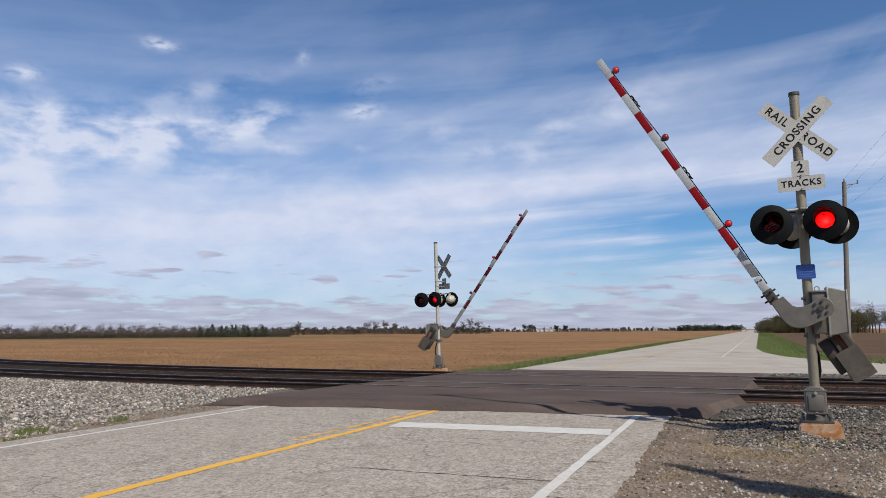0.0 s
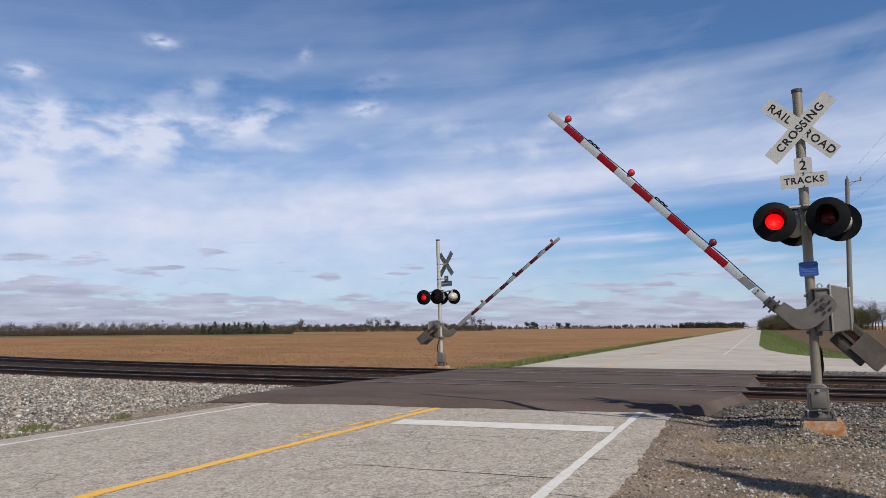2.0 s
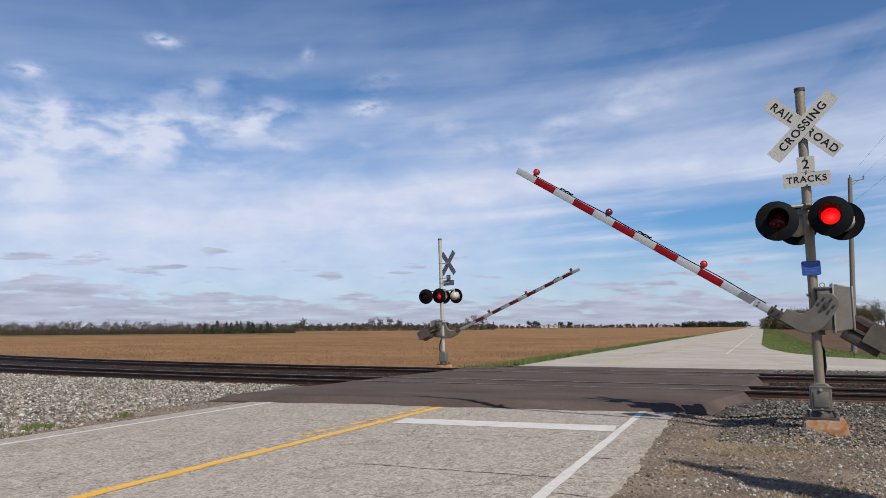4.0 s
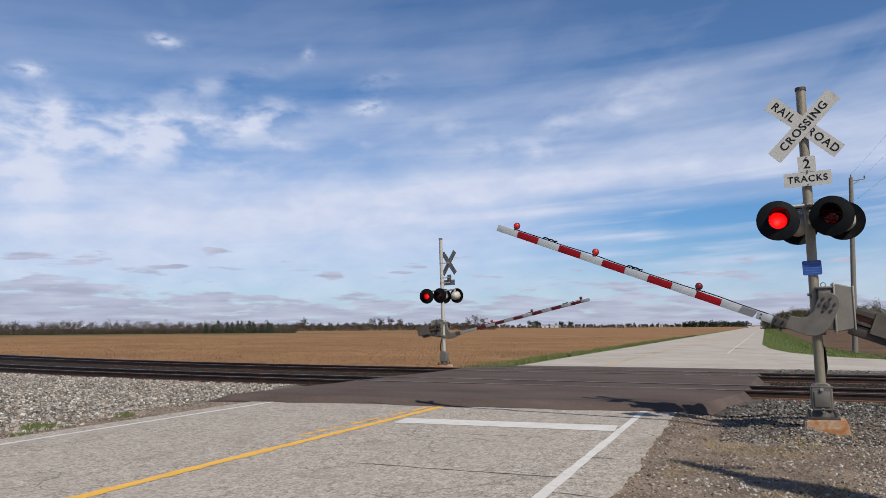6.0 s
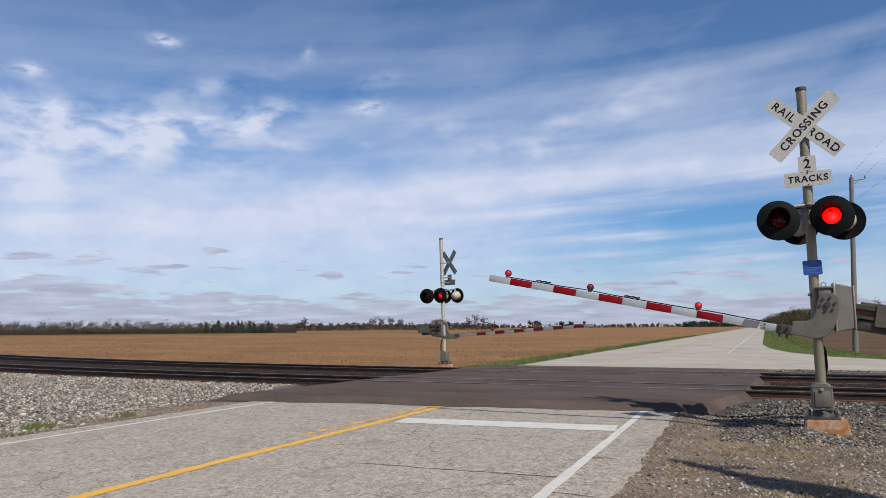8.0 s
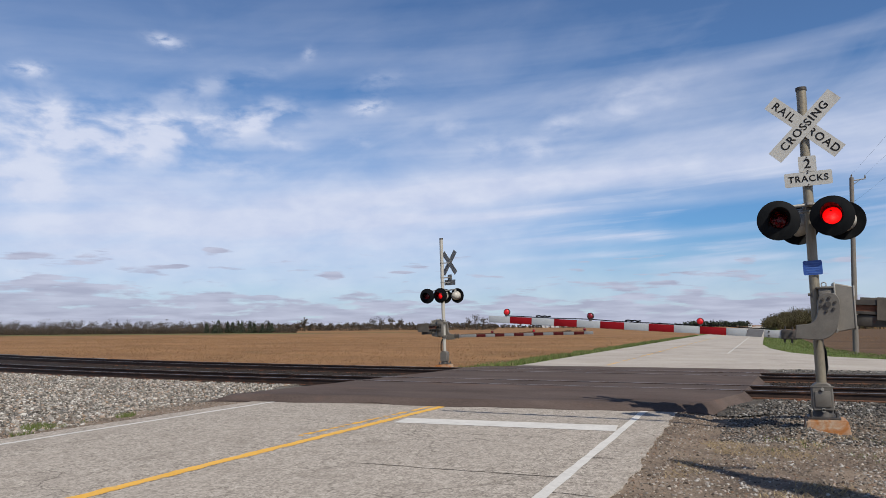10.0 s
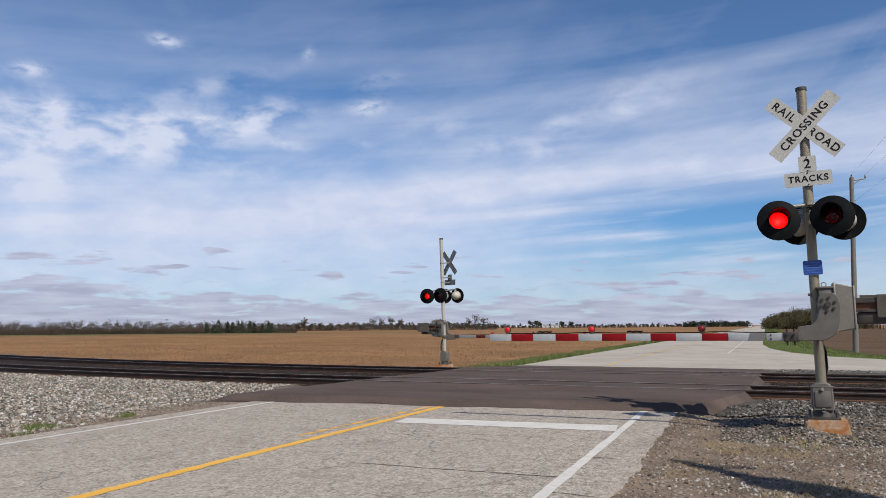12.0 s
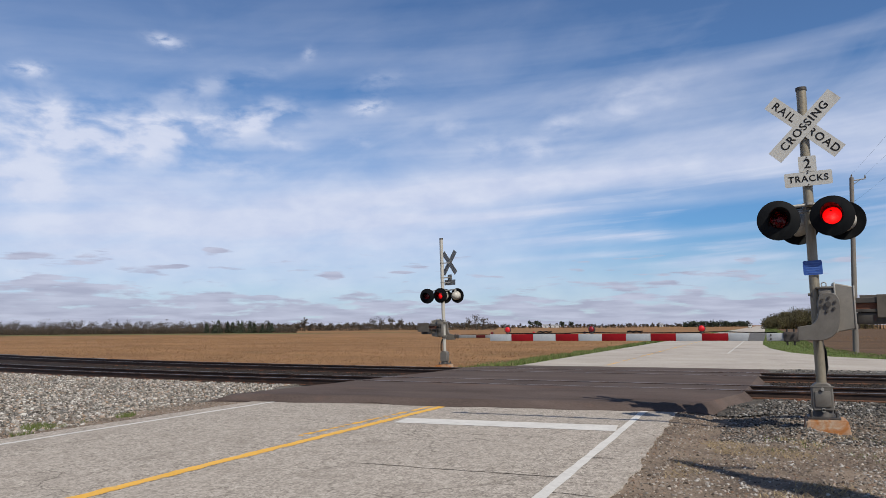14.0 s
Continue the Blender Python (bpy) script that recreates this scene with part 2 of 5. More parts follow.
ARM_WHITE = surface("arm_white", (0.29, 0.31, 0.325), (0.37, 0.39, 0.405), 0.4, 0.0, 5, 80, 0.04, (0.26, 0.27, 0.27), 0.25, gloss=0.15)
ARM_RED = surface("arm_red", (0.16, 0.004, 0.007), (0.22, 0.006, 0.010), 0.5, 0.0, 5, 80, 0.04, (0.12, 0.006, 0.008), 0.2, gloss=0.12)
ARM_GREY = surface("arm_bare_metal", (0.13, 0.13, 0.135), (0.20, 0.20, 0.205), 0.45, 0.3, 3, 60, 0.06, (0.09, 0.09, 0.09), 0.3)
ARM_PALE = surface("arm_pale_metal", (0.30, 0.31, 0.32), (0.40, 0.41, 0.42), 0.45, 0.2, 9, 60, 0.06, (0.10, 0.10, 0.10), 0.3)
CONCRETE = surface("rust_stained_concrete", (0.27, 0.19, 0.125), (0.40, 0.31, 0.22), 0.9, 0.0, 5, 50, 0.4, (0.30, 0.115, 0.03), 1.0, 0.02)


def asphalt(name, dark, mid, pale, crack):
    """Worn chip-seal: high-contrast aggregate, broad wheel-worn bands, stains and hairline cracks."""
    mt = bpy.data.materials.new(name)
    mt.use_nodes = True
    g = Graph(mt.node_tree)
    bsdf = g.tree.nodes["Principled BSDF"]
    p = g.add("ShaderNodeTexCoord").outputs["Object"]
    drag = g.add("ShaderNodeMapping")
    drag.inputs["Scale"].default_value = (1.0, 0.6, 1.0)
    g.put(drag.inputs["Vector"], p)
    chips = []
    for size in (52.0, 19.0):
        grain = g.add("ShaderNodeTexVoronoi", Scale=size, Randomness=1.0)
        g.put(grain.inputs["Vector"], drag.outputs[0])
        one = g.add("ShaderNodeSeparateXYZ")
        g.put(one.inputs[0], grain.outputs["Color"])
        chips.append(one.outputs[0])
    chip, chip2 = chips
    k = g.math("MULTIPLY_ADD", g.math("SUBTRACT", g.math("ADD", g.math("MULTIPLY", chip, 0.66), g.math("MULTIPLY", chip2, 0.34)), 0.5), 0.85, 0.5, clamp=True)
    colour = g.mix(k, dark, pale)
    band = g.add("ShaderNodeMapping")
    band.inputs["Scale"].default_value = (1.1, 0.09, 1)
    g.put(band.inputs["Vector"], p)
    wear = g.ramp(g.noise(band.outputs[0], 1.0, 4, 0.55), [(0.35, 0.0), (0.65, 1.0)])
    colour = g.mix(g.math("MULTIPLY", wear, 0.38), colour, mid)
    blot = g.ramp(g.noise(p, 0.9, 6, 0.65, 0.8), [(0.52, 0.0), (0.68, 1.0)])
    colour = g.mix(g.math("MULTIPLY", blot, 0.36), colour, crack)
    warp = g.add("ShaderNodeTexNoise", Scale=1.7, Detail=5.0)
    g.put(warp.inputs["Vector"], p)
    bent = g.tree.nodes.new("ShaderNodeVectorMath")
    bent.operation = "MULTIPLY_ADD"
    g.put(bent.inputs[0], warp.outputs["Color"])
    bent.inputs[1].default_value = (0.9, 0.9, 0)
    g.put(bent.inputs[2], p)
    cell = g.add("ShaderNodeTexVoronoi", Scale=0.55)
    cell.feature = "DISTANCE_TO_EDGE"
    g.put(cell.inputs["Vector"], bent.outputs[0])
    line = g.ramp(cell.outputs["Distance"], [(0.0, 1.0), (0.010, 0.0)])
    some = g.ramp(g.noise(p, 0.35, 3), [(0.48, 0.0), (0.60, 1.0)])
    colour = g.mix(g.math("MULTIPLY", g.math("MULTIPLY", line, some), 0.55), colour, tuple(c * 0.35 for c in dark))
    g.put(bsdf.inputs["Base Color"], colour)
    bsdf.inputs["Roughness"].default_value = 0.92
    bsdf.inputs["Specular IOR Level"].default_value = 0.1
    bp = g.add("ShaderNodeBump", Strength=0.2, Distance=0.004)
    g.put(bp.inputs["Height"], k)
    g.put(bsdf.inputs["Normal"], bp.outputs[0])
    return mt


ROAD = asphalt("worn_asphalt", (0.095, 0.080, 0.065), (0.33, 0.293, 0.25), (0.50, 0.452, 0.392), (0.17, 0.145, 0.12))
FAR_ROAD = surface("far_asphalt", (0.28, 0.25, 0.215), (0.41, 0.375, 0.33), 0.9, 0.0, 0.35, 9, 0.15, (0.24, 0.21, 0.185), 0.25, 0.01, gloss=0.1)
PATCH = surface("dark_asphalt", (0.046, 0.034, 0.029), (0.112, 0.086, 0.075), 0.85, 0.0, 0.8, 40, 0.35, (0.125, 0.078, 0.060), 0.2, 0.01, (0.4, 1.6, 1), gloss=0.1)
LINE_WHITE = surface("worn_white_line", (0.42, 0.405, 0.375), (0.58, 0.565, 0.525), 0.8, 0.0, 3, 30, 0.2, (0.40, 0.385, 0.36), 0.25)
FAR_LINE = surface("faded_white_line", (0.38, 0.36, 0.325), (0.46, 0.44, 0.40), 0.85, 0.0, 3, 30, 0.1)
LINE_YELLOW = surface("worn_yellow_line", (0.56, 0.30, 0.035), (0.68, 0.38, 0.06), 0.8, 0.0, 3, 30, 0.2, (0.42, 0.30, 0.14), 0.25)
SOIL = surface("gravel_dirt", (0.070, 0.052, 0.039), (0.275, 0.215, 0.162), 0.95, 0.0, 1.2, 30, 0.9, (0.19, 0.145, 0.095), 0.15, 0.03, gloss=0.15)
FIELD = surface("stubble_field", (0.125, 0.065, 0.030), (0.305, 0.175, 0.085), 0.95, 0.0, 0.11, 4.0, 0.6, (0.12, 0.082, 0.040), 0.3, 0.1, (0.8, 1.2, 1), gloss=0.1)
RAIL_FOOT = surface("rusty_rail_foot", (0.055, 0.024, 0.012), (0.115, 0.052, 0.026), 0.8, 0.1, 5, 60, 0.2, (0.06, 0.03, 0.018), 0.4)
RAIL = surface("rail_steel", (0.016, 0.009, 0.006), (0.042, 0.021, 0.013), 0.65, 0.2, 4, 60, 0.2, (0.12, 0.048, 0.022), 0.2)
RAIL_TOP = surface("polished_rail_head", (0.22, 0.20, 0.18), (0.36, 0.33, 0.30), 0.35, 0.8, 3, 60, 0.05, stretch=(0.1, 1, 1))
TIE = surface("creosoted_tie", (0.075, 0.045, 0.028), (0.15, 0.09, 0.052), 0.9, 0.0, 3, 30, 0.5, (0.30, 0.17, 0.09), 0.4, 0.02, (0.4, 1, 1))
WOOD_POLE = surface("weathered_pole", (0.11, 0.098, 0.085), (0.185, 0.168, 0.148), 0.9, 0.0, 2, 40, 0.4, stretch=(1, 1, 0.2))
GLASS_RED = red_glass("red_glass", 0.62)
GLASS_DIM = red_glass("deep_red_glass", 0.22)
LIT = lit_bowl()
LIT_SMALL = glow("lit_red_lens", (0.40, 0.004, 0.008), 0.40)
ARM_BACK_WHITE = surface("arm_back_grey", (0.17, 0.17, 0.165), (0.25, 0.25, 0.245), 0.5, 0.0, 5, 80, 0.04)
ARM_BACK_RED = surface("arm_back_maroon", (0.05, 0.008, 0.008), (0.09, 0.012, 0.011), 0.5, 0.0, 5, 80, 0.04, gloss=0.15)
DULL_RED = surface("unlit_red_lens", (0.16, 0.006, 0.012), (0.22, 0.01, 0.02), 0.25, 0.0, 10, 90, 0.0)


# ------------------------------------------------------------ mesh helpers
def finish(bm, name, mats, smooth=40):
    me = bpy.data.meshes.new(name)
    bmesh.ops.recalc_face_normals(bm, faces=bm.faces[:])
    bm.to_mesh(me)
    bm.free()
    for mt in (mats if isinstance(mats, (list, tuple)) else [mats]):
        me.materials.append(mt)
    if smooth:
        me.polygons.foreach_set("use_smooth", [True] * len(me.polygons))
        me.set_sharp_from_angle(angle=radians(smooth))
    return me


def part(name, bm, mats, parent, label="", m=None, smooth=40):
    """One mesh object under a thing or a part."""
    me = bm if isinstance(bm, bpy.types.Mesh) else finish(bm, name, mats, smooth)
    ob = new(name, me)
    ob.parent = parent
    if m is not None:
        ob.matrix_basis = m
    return tagged(ob, label) if label else ob


def thing(name, label, category, m=None, group="", kind=""):
    ob = new(name)
    ob.empty_display_size = 0.2
    if m is not None:
        ob.matrix_basis = m
    return tagged(ob, label, category, group, kind)


def solid(name, bm, mats, label, category="", group="", kind="", smooth=40, m=None):
    me = bm if isinstance(bm, bpy.types.Mesh) else finish(bm, name, mats, smooth)
    ob = new(name, me)
    if m is not None:
        ob.matrix_basis = m
    return tagged(ob, label, category, group, kind)


def box(bm, lo, hi, bevel=0.0, mat=0, m=None):
    r = bmesh.ops.create_cube(bm, size=1.0)
    vs = r["verts"]
    lo, hi = Vector(lo), Vector(hi)
    for w in vs:
        w.co = Vector([lo[i] + (w.co[i] + 0.5) * (hi[i] - lo[i]) for i in range(3)])
    es = list({e for w in vs for e in w.link_edges})
    fs = {f for w in vs for f in w.link_faces}
    if bevel:
        r = bmesh.ops.bevel(bm, geom=es, offset=bevel, segments=2, affect="EDGES", profile=0.5)
        fs = {f for f in fs if f.is_valid} | set(r["faces"])
        vs = list({w for f in fs for w in f.verts})
    for f in fs:
        f.material_index = mat
    if m is not None:
        bmesh.ops.transform(bm, matrix=m, verts=vs)
    return bm


def rod(bm, p0, p1, r0, r1=None, seg=12, mat=0, caps=True):
    p0, p1 = Vector(p0), Vector(p1)
    r1 = r0 if r1 is None else r1
    d = p1 - p0
    m = Matrix.Translation((p0 + p1) / 2) @ d.to_track_quat("Z", "Y").to_matrix().to_4x4()
    r = bmesh.ops.create_cone(bm, cap_ends=caps, segments=seg, radius1=r0, radius2=r1, depth=d.length, matrix=m)
    for f in {f for w in r["verts"] for f in w.link_faces}:
        f.material_index = mat
    return bm


def lathe(bm, profile, seg=32, mat=0, m=None):
    """Spin (radius, along) pairs about Y; closed where the radius is 0."""
    rings = []
    for r, y in profile:
        if r < 1e-6:
            rings.append([bm.verts.new((0, y, 0))])
        else:
            rings.append([bm.verts.new((r * math.cos(2 * math.pi * i / seg), y, r * math.sin(2 * math.pi * i / seg))) for i in range(seg)])
    for a, b in zip(rings, rings[1:]):
        for i in range(seg):
            j = (i + 1) % seg
            if len(a) == 1:
                f = bm.faces.new((a[0], b[i], b[j]))
            elif len(b) == 1:
                f = bm.faces.new((a[i], b[0], a[j]))
            else:
                f = bm.faces.new((a[i], b[i], b[j], a[j]))
            f.material_index = mat
    if m is not None:
        bmesh.ops.transform(bm, matrix=m, verts=[w for r in rings for w in r])
    return bm


def plate(bm, outline, y0, y1, bevel=0.0, mat=0):
    """A flat plate: outline in (x, z), thick from y0 to y1."""
    vs = [bm.verts.new((x, y0, z)) for x, z in outline]
    f = bm.faces.new(vs)
    r = bmesh.ops.extrude_face_region(bm, geom=[f])
    top = [w for w in r["geom"] if isinstance(w, bmesh.types.BMVert)]
    for w in top:
        w.co.y = y1
    fs = {g for w in vs + top for g in w.link_faces}
    for g in fs:
        g.material_index = mat
    if bevel:
        es = list({e for w in vs + top for e in w.link_edges if abs(e.verts[0].co.y - e.verts[1].co.y) < 1e-6})
        bmesh.ops.bevel(bm, geom=es, offset=bevel, segments=1, affect="EDGES")
    return bm


def writing(text, size, name="writing", spread=1.0):
    """Letters as a thin mesh in the XZ plane, facing -Y."""
    cu = bpy.data.curves.new(name, "FONT")
    cu.body, cu.size, cu.extrude, cu.space_character = text, size, 0.0015, spread
    cu.align_x, cu.align_y, cu.offset = "CENTER", "CENTER", size * 0.012
    ob = bpy.data.objects.new(name, cu)
    scene.collection.objects.link(ob)
    bpy.context.view_layer.update()
    me = bpy.data.meshes.new_from_object(ob.evaluated_get(bpy.context.evaluated_depsgraph_get()))
    bpy.data.objects.remove(ob)
    me.transform(pose(0, 0, 0, 90))
    me.materials.clear()
    me.materials.append(INK)
    return me


def sheet(name, xs, ys, height, mats, label, kind="structure", slope_mat=None, category=""):
    """A grid surface over xs, ys with z from height(x, y)."""
    verts = [(x, y, height(x, y)) for y in ys for x in xs]
    n = len(xs)
    faces = [(j * n + i, j * n + i + 1, (j + 1) * n + i + 1, (j + 1) * n + i) for j in range(len(ys) - 1) for i in range(n - 1)]
    me = bpy.data.meshes.new(name)
    me.from_pydata(verts, [], faces)
    me.materials.append(mats)
    me.polygons.foreach_set("use_smooth", [True] * len(faces))
    return tagged(new(name, me), label, category, "", kind)


def bent_sheet(name, xs, ys, height, mats, label):
    ob = sheet(name, xs, ys, lambda x, y: height(x, y + bend(x)), mats, label)
    for w in ob.data.vertices:
        w.co.y += bend(w.co.x)
    return ob


def span(a, b, n):
    return [a + (b - a) * i / (n - 1) for i in range(n)]


def slab(name, outline, top, depth, mat, label, parent=None, kind="structure"):
    """Level or sloping slab: outline of (x, y); top is a number or a function of (x, y)."""
    bm = bmesh.new()
    h = top if callable(top) else (lambda x, y: top)
    vs = [bm.verts.new((x, y, h(x, y))) for x, y in outline]
    lo = [bm.verts.new((x, y, h(x, y) - depth)) for x, y in outline]
    bm.faces.new(vs)
    for i in range(len(vs)):
        j = (i + 1) % len(vs)
        bm.faces.new((vs[i], vs[j], lo[j], lo[i]))
    bmesh.ops.triangulate(bm, faces=[f for f in bm.faces if len(f.verts) > 4])
    if parent:
        return part(name, bm, mat, parent, label, smooth=0)
    return solid(name, bm, mat, label, kind=kind, smooth=0)


# ------------------------------------------------------------ ground, road, crossing
ROAD_L, ROAD_R = -10.35, -1.5
RAILS = ((17.55, 18.985), (22.55, 23.985))
RAIL_Z = 0.21


def bend(x):
    """Sideways drift of the tracks west of the crossing."""
    s = max(0.0, -9.0 - x)
    return 0.0052 * s * s if s < 27 else 0.0052 * 27 * 27 + 0.0104 * 27 * (s - 27)




def smooth(a, b, t):
    t = min(1, max(0, (t - a) / (b - a)))
    return t * t * (3 - 2 * t)


def ground_height(x, y):
    z = -0.10 - 0.22 * smooth(26, 34, y)
    z -= 1.3 * smooth(150, 420, math.hypot(x, y)) * smooth(-40, -200, x)
    if x > -1:
        z += 0.13 * smooth(28, 32, y)
    return z


def steps(stops):
    out = []
    for (a, n), (b, _) in zip(stops, stops[1:]):
        out += [a + (b - a) * i / n for i in range(n)]
    return out + [stops[-1][0]]


sheet("ground", steps([(-2600, 8), (-420, 24), (-40, 40), (40, 14), (300, 8), (2600, 1)]),
      steps([(-300, 6), (-20, 60), (60, 30), (420, 10), (3000, 1)]), ground_height, FIELD, "brown harvested stubble field reaching the horizon")


def near_edge(x):
    """Near edge of the dark crossing patch."""
    stops = ((-12.5, 13.25), (-11.8, 13.4), (-8.5, 14.0), (-5.9, 14.15), (-3.6, 14.45), (-1.75, 14.62), (-0.9, 14.95), (0.5, 15.5))
    for (x0, y0), (x1, y1) in zip(stops, stops[1:]):
        if x <= x1:
            return y0 + (y1 - y0) * max(0.0, (x - x0) / (x1 - x0))
    return stops[-1][1]


edge_ys = steps([(2.0, 120), (15.0, 1)])
ragged_edge = [(-1.16 - 0.029 * y + 0.10 * noise.noise((y * 1.3, 0, 2)) + 0.05 * noise.noise((y * 5.0, 0, 4)), y) for y in edge_ys]
road = slab("road", [(ROAD_L, -30), (-0.6, -30), *ragged_edge, (-1.6, near_edge(ROAD_R) + 0.3), (ROAD_L, near_edge(ROAD_L) + 0.3)], 0.0, 0.3, ROAD, "light grey worn asphalt road with fine cracks")
CRACK = surface("crack_tar", (0.045, 0.038, 0.032), (0.09, 0.077, 0.064), 0.9, 0.0, 6, 50, 0.1, gloss=0.1)


def crack(x0, y0, x1, y1, width, seed):
    """A thin wandering crack in the road surface."""
    rnd = random.Random(seed)
    bm = bmesh.new()
    n = max(6, int(math.hypot(x1 - x0, y1 - y0) / 0.06))
    drift, last = 0.0, None
    for i in range(n + 1):
        t = i / n
        drift = drift * 0.9 + rnd.uniform(-0.012, 0.012)
        w = width * rnd.uniform(0.35, 1.0) * min(1.0, 6 * t * (1 - t) + 0.15)
        x, y = x0 + (x1 - x0) * t, y0 + (y1 - y0) * t + drift
        row = (bm.verts.new((x, y - w, 0.0035)), bm.verts.new((x, y + w, 0.0035)))
        if last:
            bm.faces.new((last[0], row[0], row[1], last[1]))
        last = row
    part("crack", bm, CRACK, road, "thin dark crack", smooth=0)


for k, (ax, ay, bx, by, wide) in enumerate(((-4.6, 7.95, -1.75, 8.0, 0.016), (-2.05, 9.33, -1.72, 9.35, 0.016), (-2.1, 7.27, -1.5, 7.22, 0.014), (-5.9, 9.1, -3.1, 9.0, 0.005),
                                            (-9.6, 9.2, -8.1, 9.45, 0.006), (-9.7, 11.6, -6.7, 11.3, 0.006), (-5.3, 10.6, -2.4, 10.75, 0.008), (-8.9, 7.6, -6.6, 7.75, 0.005), (-8.4, 12.9, -6.4, 13.0, 0.005))):
    crack(ax, ay, bx, by, wide, 80 + k)
slab("road_far", [(ROAD_L + 0.9, 29.0), (-0.3, 29.0), (-0.3, 900), (ROAD_L + 0.9, 900)], -0.02, 0.4, FAR_ROAD, "pale straight asphalt road running to the horizon")
slab("side_road", [(-0.7, 30.6), (90, 30.6), (90, 39.3), (8, 39.3), (5, 40.3), (3, 43), (1.2, 49), (0.2, 57), (-0.296, 68), (-0.7, 68)], -0.024, 0.3, FAR_ROAD, "pale side road branching off beside the tracks")


def patch_height(x, y):
    return 0.008 + (0.12 * smooth(0.0, 0.28, y - near_edge(x)) + 0.073 * smooth(near_edge(x), 17.3, y)) * (1 - smooth(24.3, 29.6, y))


def crossing():
    """Dark asphalt crossing in strips, with flangeways along the rails."""
    cuts = []
    for a, b in RAILS:
        cuts += [(a - 0.045, a + 0.115), (b - 0.115, b + 0.045)]
    right = [(13, -0.9), (15.1, -0.95), (17, -0.25), (23, 0.02), (29.3, 0.1), (30, 0.1)]
    left = [(13, -11.75), (13.8, -11.3), (16.6, -10.3), (22, -9.75), (30, -9.4)]

    def at(table, y):
        for (y0, x0), (y1, x1) in zip(table, table[1:]):
            if y <= y1:
                return x0 + (x1 - x0) * max(0, (y - y0) / (y1 - y0))
        return table[-1][1]

    n = 41
    whole = tagged(new("crossing"), "dark brown-grey asphalt level crossing over two tracks", "", "", "structure")

    def strip(ya, yb, k):
        verts, faces = [], []
        base = 0
        for i in range(k + 1):
            for j in range(n):
                s = j / (n - 1)
                y = ya(s) + (yb - ya(s)) * i / k
                xl, xr = at(left, y), at(right, y)
                x = xl + (xr - xl) * s
                z = patch_height(x, y) + 0.012 * (noise.noise((x * 0.7, y * 0.7, 0)))
                if j in (0, n - 1):
                    z = -0.06
                verts.append((x, y, z))
        for i in range(k):
            for j in range(n - 1):
                a = base + i * n + j
                faces.append((a, a + 1, a + n + 1, a + n))
        for row in (0, k):                      # sides of the flangeway
            b2 = len(verts)
            for j in range(n):
                vx, vy, vz = verts[base + row * n + j]
                verts.append((vx, vy, vz - 0.12))
            for j in range(n - 1):
                a = base + row * n + j
                faces.append((a, b2 + j, b2 + j + 1, a + 1))
        me = bpy.data.meshes.new("asphalt_strip")
        me.from_pydata(verts, [], faces)
        me.materials.append(PATCH)
        me.polygons.foreach_set("use_smooth", [True] * len(faces))
        me.set_sharp_from_angle(angle=radians(40))
        part("asphalt_strip", me, None, whole)

    start = lambda s: near_edge(-11.75 + 10.8 * s) + 0.06 * math.sin(s * 23) + 0.04 * math.sin(s * 57)
    for ca, cb in cuts:
        strip(start, ca, 22)
        start = (lambda e: (lambda s: e))(cb)
    strip(start, 29.7, 14)


crossing()


def paint(name, corners, mat, label, z=0.004, chips=0.0, seed=1, ragged=0.008, step=0.25):
    """A painted line with slightly uneven edges."""
    rnd = random.Random(seed)
    (x0, y0), (x1, y1), (x2, y2), (x3, y3) = corners
    n = max(4, int(math.hypot(x3 - x0, y3 - y0) / step))
    bm = bmesh.new()
    rows = []
    for i in range(n + 1):
        s = i / n
        j = rnd.uniform(-ragged, ragged)
        k = rnd.uniform(-ragged, ragged)
        rows.append((bm.verts.new((x0 + (x3 - x0) * s + j, y0 + (y3 - y0) * s, z)), bm.verts.new((x1 + (x2 - x1) * s + k, y1 + (y2 - y1) * s, z))))
    for a, b in zip(rows, rows[1:]):
        if rnd.random() >= chips:
            bm.faces.new((a[0], a[1], b[1], b[0]))
    for w in [w for w in bm.verts if not w.link_faces]:
        bm.verts.remove(w)
    return solid(name, bm, mat, label, kind="structure", smooth=0)


paint("edge_line_right", [(-1.86, -5), (-1.74, -5), (-2.105, 14.75), (-2.225, 14.75)], LINE_WHITE, "worn white road edge line", seed=2)
paint("edge_line_left", [(-9.91, -5), (-9.80, -5), (-9.79, 14.0), (-9.89, 14.0)], LINE_WHITE, "narrow white road edge line", seed=3)
paint("stop_line", [(-5.81, 11.48), (-5.86, 12.12), (-2.25, 12.42), (-2.17, 11.73)], LINE_WHITE, "wide white stop line before the crossing", seed=4)
paint("centre_line_solid", [(-6.24, -5), (-6.06, -5), (-5.96, 14.1), (-6.12, 14.1)], LINE_YELLOW, "solid yellow centre line", seed=5, ragged=0.022, step=0.12)
paint("centre_line_worn", [(-6.47, 9.6), (-6.38, 9.6), (-6.21, 14.0), (-6.31, 14.0)], LINE_YELLOW, "worn broken second yellow centre line", chips=0.34, seed=6, ragged=0.03, step=0.09)
paint("far_edge_line", [(-2.10, 46), (-1.98, 46), (-1.98, 500), (-2.10, 500)], FAR_LINE, "white edge line of the far road", z=-0.014, seed=7)
paint("far_centre_line", [(-6.12, 31), (-6.0, 31), (-6.0, 300), (-6.12, 300)], LINE_YELLOW, "faded yellow centre line of the far road", z=-0.014, chips=0.5, seed=8)

